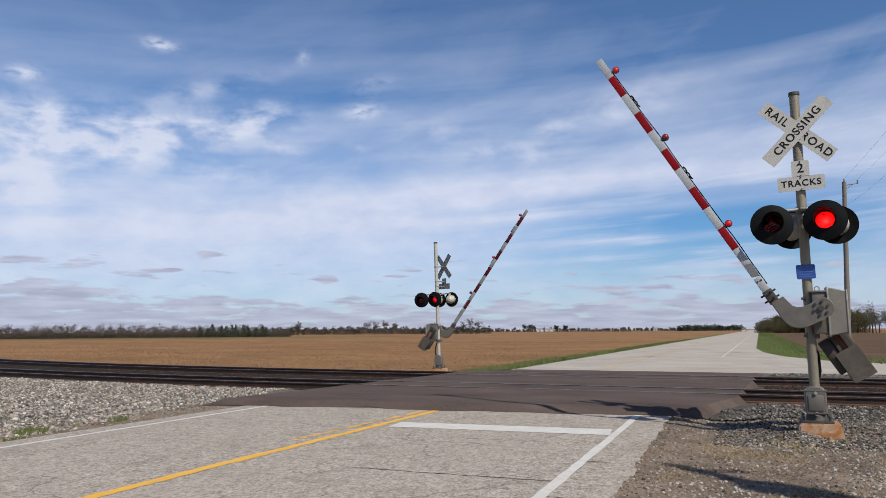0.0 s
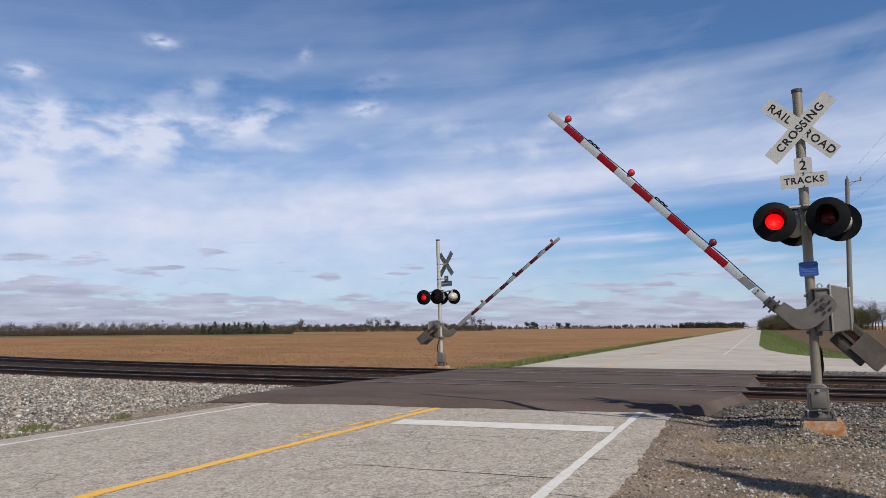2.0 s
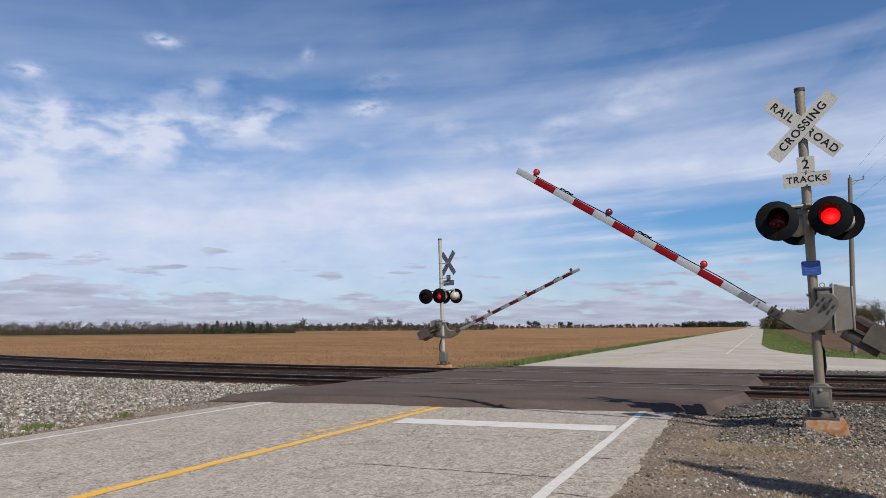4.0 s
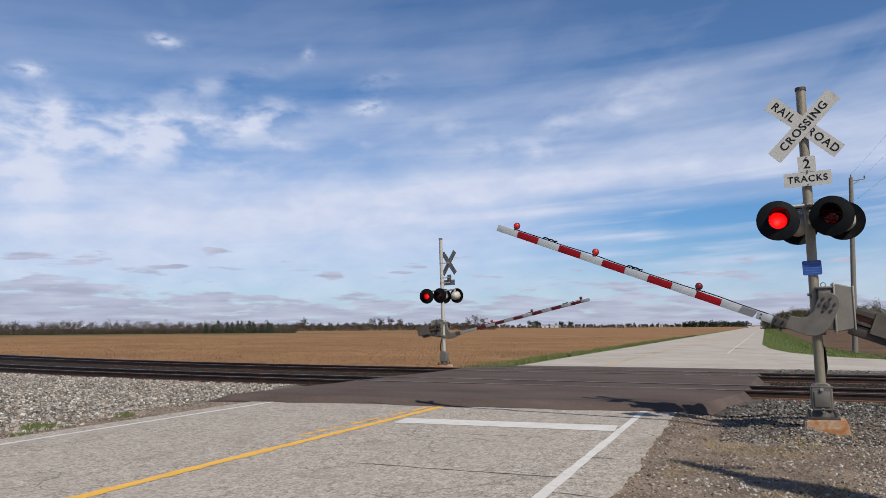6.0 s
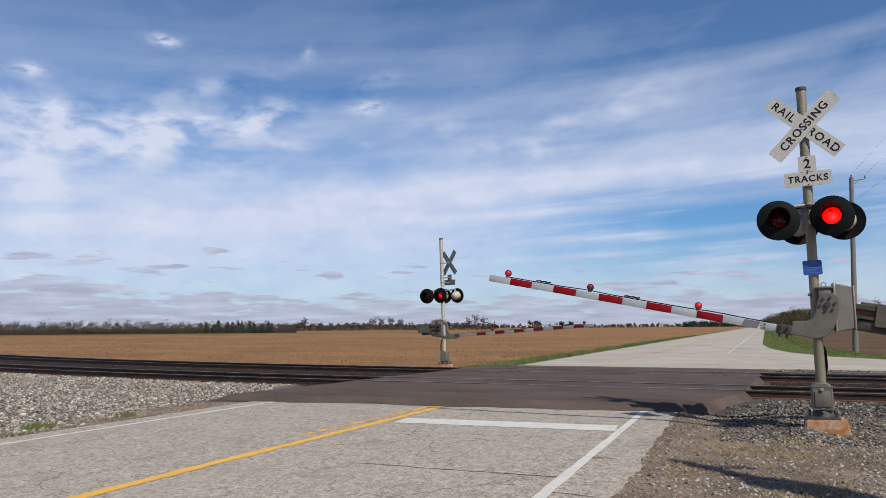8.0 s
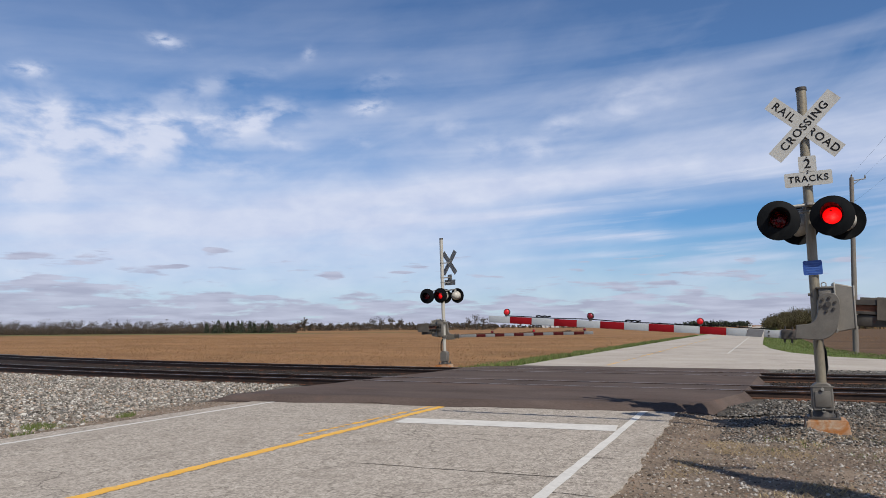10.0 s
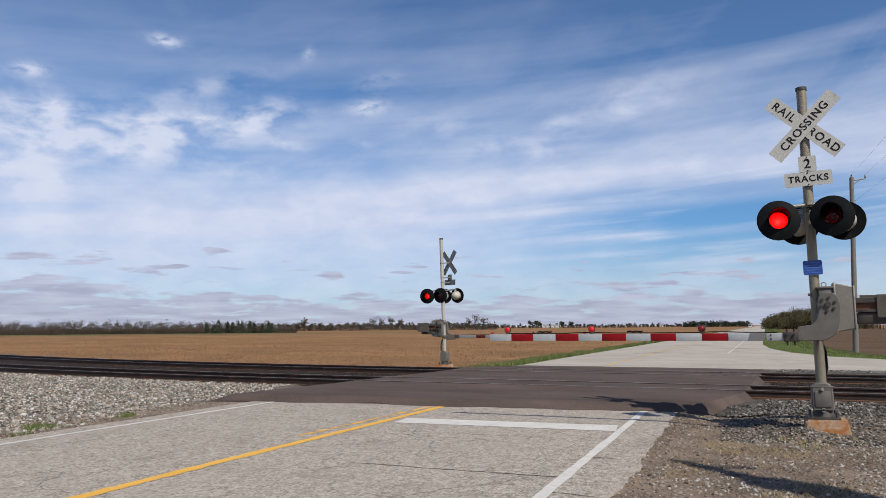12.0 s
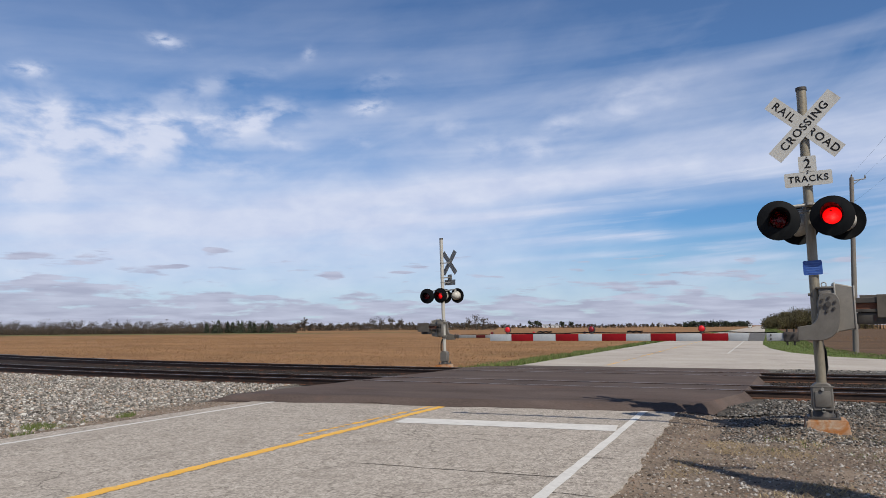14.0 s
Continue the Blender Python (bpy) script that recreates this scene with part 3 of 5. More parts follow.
# ------------------------------------------------------------ tracks
RAIL_PROFILE = ((-0.07, 0), (0.07, 0), (0.07, 0.012), (0.012, 0.03), (0.009, 0.12), (0.035, 0.135), (0.036, 0.165), (0.028, 0.172), (-0.028, 0.172), (-0.036, 0.165), (-0.035, 0.135), (-0.009, 0.12), (-0.012, 0.03), (-0.07, 0.012))


def rail_mesh(x0, x1):
    bm = bmesh.new()
    xs = steps([(x0, 10), (-40, 24), (-8, 4), (-2, 8), (x1, 1)])
    rings = [[bm.verts.new((x, y + bend(x), z)) for y, z in RAIL_PROFILE] for x in xs]
    n = len(RAIL_PROFILE)
    for a, b in zip(rings, rings[1:]):
        x_ = b[0].co.x
        for i in range(n):
            j = (i + 1) % n
            f = bm.faces.new((a[i], b[i], b[j], a[j]))
            f.material_index = 1 if i == 7 else 2 if i in (1, 2, 12, 13) and x_ > -1 else 0
    return finish(bm, "rail", [RAIL, RAIL_TOP, RAIL_FOOT], 35)


def tie_mesh():
    bm = bmesh.new()
    box(bm, (-0.115, -1.3, -0.17), (0.115, 1.3, 0.0), 0.012)
    return finish(bm, "tie", TIE, 0)


def tie_plate_mesh():
    bm = bmesh.new()
    box(bm, (-0.09, -0.17, 0.0), (0.09, 0.17, 0.018))
    for x in (-0.05, 0.05):
        for y in (-0.1, 0.1):
            box(bm, (x - 0.015, y - 0.02, 0.018), (x + 0.015, y + 0.02, 0.05))
    return finish(bm, "tie_plate", RUSTY, 0)


rail_me, tie_me, plate_me = rail_mesh(-160, 110), tie_mesh(), tie_plate_mesh()
for ya, yb in RAILS:
    track = thing("railway_track", "straight railway track with rusty dark rails on wooden ties", "railway track", pose(0, (ya + yb) / 2, RAIL_Z - 0.172), "railway tracks")
    for y in (ya, yb):
        part("rail", rail_me, None, track, m=pose(0, y - (ya + yb) / 2, 0))
    rnd = random.Random(ya)
    x = -46.0
    while x < 16:
        if not -10.6 < x < -0.5:
            t_ = part("tie", tie_me, None, track, m=pose(x, bend(x) + rnd.uniform(-0.04, 0.04), -0.02, 0, 0, rnd.uniform(-1.5, 1.5) - math.degrees(math.atan(bend(x - 0.5) - bend(x + 0.5)))))
            if x > -25:
                for y in (ya, yb):
                    part("tie_plate", plate_me, None, t_, m=pose(0, y - (ya + yb) / 2, 0))
        x += 0.53


def ballast_height(x, y):
    """Stone bed: crown under the tracks, shoulder falling to the ground."""
    y -= bend(x)
    rise = smooth(14.0, 16.3, y) * (1 - smooth(25.2, 27.4, y))
    if x < -9:
        base = -0.03 + 0.03 * smooth(-11, -30, x)
        return base + (0.03 - base) * rise + 0.025 * noise.noise((x * 0.8, y * 0.8, 0))
    base = -0.04 + 0.10 * smooth(-0.7, 0.3, x) + 0.02 * noise.noise((x * 0.9, y * 0.9, 3))
    return base + (0.03 - base) * smooth(15.2, 16.6, y) * (1 - smooth(25.2, 27.4, y))


GRIMY_BED = surface("grimy_stone_bed", (0.035, 0.031, 0.027), (0.14, 0.128, 0.112), 0.95, 0.0, 2.0, 22, 1.0, (0.10, 0.085, 0.068), 0.3, 0.05, gloss=0.15)
STONE_BED = surface("stone_bed", (0.055, 0.05, 0.044), (0.22, 0.205, 0.18), 0.95, 0.0, 2.0, 22, 1.0, (0.16, 0.14, 0.11), 0.3, 0.05, gloss=0.15)
sheet("ballast_left", steps([(-160, 30), (-45, 90), (-10.36, 1)]), steps([(4.0, 60), (27.4, 24), (62, 1)]), lambda x, y: ballast_height(x, y) if y < 27.4 + bend(x) else -0.7, STONE_BED, "grey stone ballast bed under the tracks")
TRACK_BED = surface("grimy_track_bed", (0.012, 0.009, 0.008), (0.045, 0.034, 0.028), 0.95, 0.0, 2.0, 22, 1.0, (0.07, 0.04, 0.025), 0.2, 0.05, gloss=0.15)
bent_sheet("track_bed_left", steps([(-160, 10), (-45, 60), (-10.0, 1)]), span(17.3, 24.5, 16), lambda x, y: ballast_height(x, y) + 0.012, TRACK_BED, "oil-dark ballast between the rails")
sheet("track_bed_right", span(0.05, 60, 60), span(17.9, 24.5, 16), lambda x, y: ballast_height(x, y) + 0.012, TRACK_BED, "rust-dark ballast between the rails")
sheet("ballast_right", span(-0.9, 60, 90), span(14.6, 27.4, 50), ballast_height, GRIMY_BED, "grey stone ballast bed beside the crossing")


def shoulder_height(x, y):
    return -0.012 - 0.05 * smooth(-1.6, -0.6, x) * (1 - smooth(-0.6, 0.6, x) * smooth(10, 12.4, y)) + 0.06 * smooth(-0.7, 0.3, x) * smooth(12.4, 13.6, y) + 0.02 * noise.noise((x * 0.9, y * 0.9, 3)) * smooth(-1.3, -0.7, x) + 0.10 * math.exp(-((x - 0.36) ** 2 + (y - 12.38) ** 2) / 0.14)


sheet("shoulder", span(-1.75, 25, 100), span(-10, 14.9, 80), shoulder_height, SOIL, "gravelly dirt shoulder beside the road")
sheet("shoulder_left", span(-11.9, -10.37, 14), span(7.5, 13.5, 40), lambda x, y: ballast_height(x, y) + 0.007 - 0.03 * smooth(-11.2, -11.9, x), SOIL, "brown dirt strip between road and ballast")
sheet("roadside_gravel", span(-0.3, 60, 60), span(27.0, 30.8, 8), lambda x, y: -0.05, STONE_BED, "gravel strip between tracks and side road")
sheet("verge_left", span(-60, -10.3, 40), span(-10, 4.02, 20), lambda x, y: -0.05, SOIL, "gravelly dirt beside the road")

# ------------------------------------------------------------ crossing signals
def bolt(bm, x, y, z, r=0.018, out=0.03, mat=0):
    rod(bm, (x, y, z), (x, y - out, z), r, seg=6, mat=mat)


def light_head(parent, x, y, z, face, turn, glass):
    """One flashing light: housing, background disc, hood, red lens and an added bowl that turns inside to switch it.
    face: 1 looks to -Y, -1 to +Y.
    """
    m = pose(x, y, z, -3 * face, 0, (0 if face > 0 else 180) + turn)
    bm = bmesh.new()
    lathe(bm, [(0.0, 0.34), (0.06, 0.335), (0.12, 0.30), (0.165, 0.22), (0.172, 0.10), (0.172, 0.022)], 28)
    lathe(bm, [(0.172, 0.022), (0.155, 0.022), (0.155, 0.20), (0.11, 0.27), (0.0, 0.30)], 28, 1)
    box(bm, (-0.03, 0.16, 0.13), (0.03, 0.24, 0.22), 0.008)
    head = part("flashing_light", bm, [HOUSING, BLACK], parent, "worn pale cast lamp housing", m)
    bm = bmesh.new()
    lathe(bm, [(0.174, 0.02), (0.30, 0.045), (0.305, 0.035), (0.305, 0.025), (0.22, 0.0), (0.150, -0.012), (0.132, -0.012), (0.130, 0.018)], 40)
    part("background_disc", bm, BLACK, head, "round matt black background disc")
    bm = bmesh.new()
    seg, rows = 28, []
    for i in range(seg + 1):
        a = radians(-35 + 250 * i / seg)
        deep = -0.10 - 0.16 * max(0, math.sin(a)) ** 0.8 if math.sin(a) > 0 else -0.10 + 0.10 * min(1, -math.sin(a) / 0.58)
        c, s = math.cos(a), math.sin(a)
        rows.append([bm.verts.new((r * c, yy, r * s)) for r, yy in ((0.150, -0.005), (0.156, deep), (0.149, deep), (0.142, -0.005))])
    for a, b in zip(rows, rows[1:]):
        for k in range(3):
            bm.faces.new((a[k], b[k], b[k + 1], a[k + 1]))
    part("hood", bm, BLACK, head, "black hood over the lens")
    bm = bmesh.new()
    lathe(bm, [(0.0, -0.03), (0.05, -0.026), (0.10, -0.014), (0.131, 0.002)], 28)
    part("lens", bm, glass, head, "dark red glass lens")
    # added bowl in place of a switched bulb: inside always glows, back is black
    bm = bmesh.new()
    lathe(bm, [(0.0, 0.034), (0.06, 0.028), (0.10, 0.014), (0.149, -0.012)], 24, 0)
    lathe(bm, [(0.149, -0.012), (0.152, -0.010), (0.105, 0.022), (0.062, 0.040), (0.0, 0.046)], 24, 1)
    bowl = part("lamp_bowl", bm, [LIT, BLACK], head, "glowing bowl added to turn the light on and off", pose(0, 0.16, 0))
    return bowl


def crossbuck(parent, x, y, z, a1, a2, k=1.0, yaw=0):
    for name, ang, dy, words in (("rail_road_blade", a2, 0.0, (("RAIL", -0.375), ("ROAD", 0.352))), ("crossing_blade", a1, -0.012, (("CROSSING", 0.0),))):
        bm = bmesh.new()
        box(bm, (-0.64 * k, -0.003, -0.118 * k), (0.64 * k, 0.003, 0.118 * k), 0.0)
        for f in bm.faces:
            f.material_index = 1 if f.calc_center_median().y > 0.002 else 0
        blade = part(name, bm, [SIGN_WHITE, SIGN_BACK], parent, "white crossbuck blade with black capitals", pose(x, y + dy, z, 0, -ang, yaw), 0)
        for text, at in words:
            part("writing", writing(text, 0.170 * k, spread=1.2), None, blade, "black capitals " + text, pose(at * k, -0.0055, 0))
        for bx in (-0.05, 0.05):
            bm = bmesh.new()
            rod(bm, (bx, -0.004, 0.0), (bx, -0.012, 0.0), 0.012, seg=6)
            part("bolt", bm, GALV, blade)


def rounded(w, h, r, n=4):
    out = []
    for cx, cz, a0 in ((w / 2 - r, h / 2 - r, 0), (-w / 2 + r, h / 2 - r, 90), (-w / 2 + r, -h / 2 + r, 180), (w / 2 - r, -h / 2 + r, 270)):
        for i in range(n + 1):
            a = radians(a0 + 90 * i / n)
            out.append((cx + r * math.cos(a), cz + r * math.sin(a)))
    return out


def track_signs(parent, x, y, z2, z1, yaw=0):
    for name, w, h, z, text, tilt, size in (("number_sign", 0.25, 0.25, z2, "2", -1, 0.20), ("tracks_sign", 0.665, 0.22, z1, "TRACKS", -1.6, 0.138)):
        bm = bmesh.new()
        plate(bm, rounded(w, h, 0.02), -0.003, 0.003)
        for f in bm.faces:
            f.material_index = 1 if f.calc_center_median().y > 0.002 else 0
        s = part(name, bm, [SIGN_WHITE, SIGN_BACK], parent, "small white sign with black " + text, pose(x, y, z, 0, tilt, yaw), 0)
        part("writing", writing(text, size, spread=1.15), None, s, "black writing " + text, pose(0, -0.0055, 0))
        for bz in (-h / 2 + 0.02, h / 2 - 0.02):
            bm = bmesh.new()
            rod(bm, (0, -0.004, bz), (0, -0.012, bz), 0.011, seg=6)
            part("bolt", bm, DARK_IRON, s)


def gate(parent, px, py, pz, length, drop, first, stripe, count, lamps, arm_y, weight):
    """The turning gate: hub bracket, striped arm, its lamps and the counterweights; origin at the pivot, arm towards -X."""
    bm = bmesh.new()
    # curved hub bracket
    path = [(0.15, 0.08), (0.09, 0.16), (-0.01, 0.18), (-0.10, 0.14), (-0.14, 0.04), (-0.14, -0.12), (-0.17, -0.23), (-0.24, -0.30), (-0.42, -0.33),
            (-0.43, -0.53), (-0.14, -0.55), (0.02, -0.50), (0.11, -0.40), (0.15, -0.26), (0.16, -0.04)]
    n = len(path)
    fine = []
    for i in range(n):
        p0, p1, p2, p3 = (Vector(path[(i + d) % n]) for d in (-1, 0, 1, 2))
        if i in (7, 8, 9):
            fine.append(tuple(p1))
            continue
        for q in range(4):
            t = q / 4
            v = 0.5 * (2 * p1 + (p2 - p0) * t + (2 * p0 - 5 * p1 + 4 * p2 - p3) * t * t + (3 * p1 - p0 - 3 * p2 + p3) * t ** 3)
            fine.append((v.x * 0.97, v.y * 0.97))
    plate(bm, fine, arm_y - 0.05, arm_y + 0.05, 0.008)
    for i in range(6):
        a = radians(60 * i + 20)
        bolt(bm, 0.10 * math.cos(a), arm_y - 0.05, 0.10 * math.sin(a), 0.020, 0.022, 1)
    bolt(bm, 0, arm_y - 0.05, 0, 0.042, 0.03, 1)
    rod(bm, (0, arm_y + 0.04, 0), (0, 0.42, 0), 0.05, seg=16, mat=1)
    turning = part("gate", bm, [GREY_PAINT, DARK_IRON, RUSTY], parent, "crossing gate bracket with striped arm", pose(px, py, pz))
    # clamp at the arm's root
    bm = bmesh.new()
    box(bm, (-0.62, arm_y - 0.045, drop - 0.07), (-0.40, arm_y + 0.045, drop + 0.075), 0.008)
    for bx in (-0.47, -0.57):
        for s in (-1, 1):
            rod(bm, (bx, arm_y, drop + s * 0.07), (bx, arm_y, drop + s * 0.12), 0.016, seg=6)
            rod(bm, (bx, arm_y - 0.04, drop + s * 0.045), (bx, arm_y - 0.085, drop + s * 0.045), 0.016, seg=6)
    part("arm_clamp", bm, DARK_IRON, turning, "dark bolted arm clamp")
    # bare root of the arm
    x = -length + first + count * stripe
    bm = bmesh.new()
    hh, th = 0.058, 0.022
    box(bm, (x + 0.54, arm_y - th, drop - hh), (-0.55, arm_y + th, drop + hh), 0.006)
    for q in (-0.60, x + 0.60):
        for zz in (-0.03, 0.03):
            rod(bm, (q, arm_y - th - 0.012, drop + zz), (q, arm_y - th, drop + zz), 0.014, seg=6, mat=1)
    part("arm_root", bm, [ARM_PALE, DARK_IRON], turning, "blotched pale metal root of the arm")
    bm = bmesh.new()
    vs_ = [(x + 0.27, -hh), (x + 0.50, -hh), (x + 0.538, hh), (x + 0.31, hh)]
    plate(bm, [(q, drop + zz) for q, zz in vs_], arm_y - th - 0.001, arm_y + th + 0.001, 0.003)
    part("splice_plate", bm, ARM_GREY, turning, "bare dark grey splice plate")
    bands = [(-length, -length + first, 0)]
    for i in range(count):
        bands.append((-length + first + i * stripe, -length + first + (i + 1) * stripe, (i + 1) % 2))
    bands.append((x, x + 0.30, 0))
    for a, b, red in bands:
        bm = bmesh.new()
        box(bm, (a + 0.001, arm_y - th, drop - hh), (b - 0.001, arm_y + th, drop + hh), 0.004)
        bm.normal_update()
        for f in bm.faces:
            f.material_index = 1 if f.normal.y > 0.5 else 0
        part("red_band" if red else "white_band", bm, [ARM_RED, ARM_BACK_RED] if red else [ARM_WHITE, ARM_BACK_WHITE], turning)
    # conduit along the top edge with clips
    bm = bmesh.new()
    xs = span(-length + 0.3, -0.7, 40)
    pts = [(q, arm_y, drop + hh + 0.012 + 0.012 * max(0, math.sin(q * 3.1)) ** 2) for q in xs]
    for a, b in zip(pts, pts[1:]):
        rod(bm, a, b, 0.008, seg=6, caps=False)
    for q in (-length + 0.85, -length + 2.35):
        for s in range(5):
            rod(bm, (q + s * 0.05, arm_y, drop + hh + 0.03 + 0.012 * (s % 2)), (q + s * 0.05 + 0.05, arm_y, drop + hh + 0.03 + 0.012 * ((s + 1) % 2)), 0.012, seg=6)
    part("cable", bm, BLACK, turning, "black lamp cable along the arm")
    made = []
    for q in lamps:
        bm = bmesh.new()
        rod(bm, (0, 0, 0), (0, 0, 0.03), 0.03, seg=10, mat=2)
        lathe(bm, [(0.0, -0.050), (0.025, -0.046), (0.043, -0.032), (0.048, -0.012)], 16, 0, pose(0, 0, 0.075))
        lathe(bm, [(0.0, 0.050), (0.025, 0.046), (0.043, 0.032), (0.048, 0.012)], 16, 1, pose(0, 0, 0.075))
        lathe(bm, [(0.048, -0.02), (0.056, -0.02), (0.056, 0.02), (0.048, 0.02)], 16, 2, pose(0, 0, 0.075))
        # glowing front, dull back; turning it stands in for switching
        made.append(part("arm_light", bm, [LIT_SMALL, DULL_RED, DARK_IRON], turning, "small red lamp on the arm", pose(q, arm_y, drop + hh + 0.002)))
    # counterweights on the other side
    k = weight
    bm = bmesh.new()
    for yy in (0.30, 0.46):
        plate(bm, [(-0.12, 0.02), (1.36 * k, 0.03), (1.40 * k, 0.06), (1.36 * k, 0.11), (-0.12, 0.10)], yy, yy + 0.03, 0.004)
        plate(bm, [(-0.12, -0.11), (1.30 * k, -0.12), (1.38 * k, -0.06), (1.30 * k, -0.07), (-0.12, -0.07)], yy, yy + 0.03, 0.004)
        rod(bm, (1.30 * k, yy - 0.01, 0.0), (1.30 * k, yy + 0.04, 0.0), 0.085, seg=16)
    part("weight_arm", bm, DARK_IRON, turning, "dark counterweight arms")
    bm = bmesh.new()
    box(bm, (0.10, 0.345, -0.075), (1.25 * k, 0.445, 0.03), 0.01)
    part("weight_bar", bm, RUSTY, turning, "rust-brown bar between the weight arms")
    bm = bmesh.new()
    box(bm, (0.52 * k, 0.325, -0.30), (1.20 * k, 0.465, -0.125), 0.02)
    for q in (0.62 * k, 1.08 * k):
        rod(bm, (q, 0.29, -0.09), (q, 0.50, -0.09), 0.025, seg=8)
    part("counterweight", bm, DARK_IRON, turning, "dark slab counterweight")
    bm = bmesh.new()
    plate(bm, [(0.84 * k, -0.20), (1.44 * k, -0.20), (1.44 * k, 0.15), (0.84 * k, 0.15)], 0.278, 0.292, 0.003)
    plate(bm, [(0.60 * k, -0.20), (1.44 * k, -0.20), (1.44 * k, 0.15), (0.60 * k, 0.15)], 0.50, 0.514, 0.003)
    part("weight_plate", bm, STAINED, turning, "stained grey cover plate of the counterweight")
    return turning, made


def signal(name, label, m, p):
    s = thing(name, label, "crossing signal", m, "crossing signals")
    bm = bmesh.new()
    vs = []
    for z, w in ((-0.25, 0.34), (0.0, 0.31), (0.20, 0.275)):
        vs.append([bm.verts.new((sx * w + 0.03, sy * w, z)) for sx, sy in ((-1, -1), (1, -1), (1, 1), (-1, 1))])
    for a, b in zip(vs, vs[1:]):
        for i in range(4):
            j = (i + 1) % 4
            bm.faces.new((a[i], a[j], b[j], b[i]))
    bm.faces.new(vs[-1])
    bmesh.ops.bevel(bm, geom=bm.edges[:], offset=0.02, segments=2, affect="EDGES")
    part("foundation", bm, CONCRETE, s, "concrete foundation block stained orange by rust")
    bm = bmesh.new()
    box(bm, (-0.22, -0.22, 0.20), (0.22, 0.22, 0.235), 0.006)
    for sx in (-1, 1):
        for sy in (-1, 1):
            rod(bm, (sx * 0.17, sy * 0.17, 0.235), (sx * 0.17, sy * 0.17, 0.31), 0.02, seg=6)
    rod(bm, (0, 0, 0.235), (0, 0, 0.33), 0.16, 0.13, 16)
    part("base_plate", bm, DARK_IRON, s, "dark cast base flange")
    bm = bmesh.new()
    plate(bm, [(-0.13, 0.32), (0.13, 0.32), (0.145, 0.35), (0.145, 0.64), (0.12, 0.70), (0.06, 0.735), (-0.06, 0.735), (-0.12, 0.70), (-0.145, 0.64), (-0.145, 0.35)], -0.14, 0.14, 0.015)
    box(bm, (-0.155, -0.145, 0.66), (0.155, -0.10, 0.69), 0.006)
    box(bm, (-0.105, -0.158, 0.38), (0.105, -0.138, 0.61), 0.008)
    for bz, bx in ((0.33, 0.0), (0.64, 0.0), (0.345, 0.0)):
        bolt(bm, bx, -0.15, bz, 0.026, 0.035, 1)
    part("junction_box", bm, [GREY_PAINT, GALV], s, "grey cast junction box round the mast")
    top = p["top"]
    bm = bmesh.new()
    rod(bm, (0, 0, 0.7), (0, 0, top - 0.04), 0.072, 0.072, 24)
    part("mast", bm, p["metal"], s, "round pale metal mast")
    bm = bmesh.new()
    rod(bm, (0, 0, top - 0.05), (0, 0, top), 0.082, 0.08, 24)
    part("mast_cap", bm, DARK_IRON, s, "dark cap")
    crossbuck(s, p["bx"], -0.10, p["buck"], *p["angles"], p["blade"], p["yaw"])
    bm = bmesh.new()
    for z in (p["buck"], p["two"], p["tracks"]):
        rod(bm, (0, 0, z - 0.02), (0, 0, z + 0.02), 0.079, 0.079, 20)
        box(bm, (min(-0.03, p["bx"] - 0.03), -0.095, z - 0.02), (0.03, -0.06 if p["yaw"] else 0, z + 0.02))
    part("sign_bracket", bm, GALV, s)
    track_signs(s, p["bx"] + 0.005, -0.10, p["two"], p["tracks"], p["yaw"])
    if p["plate"]:
        bm = bmesh.new()
        plate(bm, rounded(0.265, 0.22, 0.025), -0.088, -0.082)
        blue = part("notice_plate", bm, BLUE, s, "small blue notice plate", pose(-0.012, 0, p["plate"], 0, -1.5, 0), 0)
        for k in range(5):
            bm = bmesh.new()
            w = 0.10 - 0.012 * (k % 2)
            box(bm, (-w, -0.0905, 0.075 - 0.038 * k - 0.007), (w, -0.0885, 0.075 - 0.038 * k + 0.007))
            part("text_bar", bm, BLUE_INK, blue, smooth=0)
    # cross-arm and the four lights
    z = p["lights"]
    bm = bmesh.new()
    (xa, ya_, *_), (xb, yb_, *_), (xc, yc_, *_), (xd, yd_, *_) = p["heads"]
    rod(bm, (xa, ya_ + 0.2, z + 0.20), (xb, yb_ + 0.2, z + 0.25), 0.026, seg=12)
    rod(bm, (xc, yc_ - 0.2, z + 0.20), (xd, yd_ - 0.2, z + 0.23), 0.026, seg=12)
    rod(bm, (xa, ya_ + 0.2, z + 0.10), (xa, ya_ + 0.2, z + 0.21), 0.03, seg=10)
    rod(bm, (xb, yb_ + 0.2, z + 0.12), (xb, yb_ + 0.2, z + 0.26), 0.03, seg=10)
    rod(bm, (xc, yc_ - 0.2, z + 0.10), (xc, yc_ - 0.2, z + 0.21), 0.03, seg=10)
    rod(bm, (xd, yd_ - 0.2, z + 0.12), (xd, yd_ - 0.2, z + 0.24), 0.03, seg=10)
    rod(bm, (0, 0, z + 0.19), (0, 0, z + 0.29), 0.088, seg=16, mat=1)
    box(bm, (-0.05, -0.27, z + 0.21), (0.05, 0.24, z + 0.27), 0.015, 1)
    rod(bm, (-0.15, -0.18, z + 0.12), (0.02, -0.05, z + 0.16), 0.02, seg=8)
    part("cross_arm", bm, [GALV, GREY_PAINT], s, "grey pipe cross-arm")
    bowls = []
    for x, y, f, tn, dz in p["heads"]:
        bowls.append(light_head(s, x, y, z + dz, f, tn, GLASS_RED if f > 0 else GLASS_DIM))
    # gate mechanism box
    pz = p["pivot"]
    bm = bmesh.new()
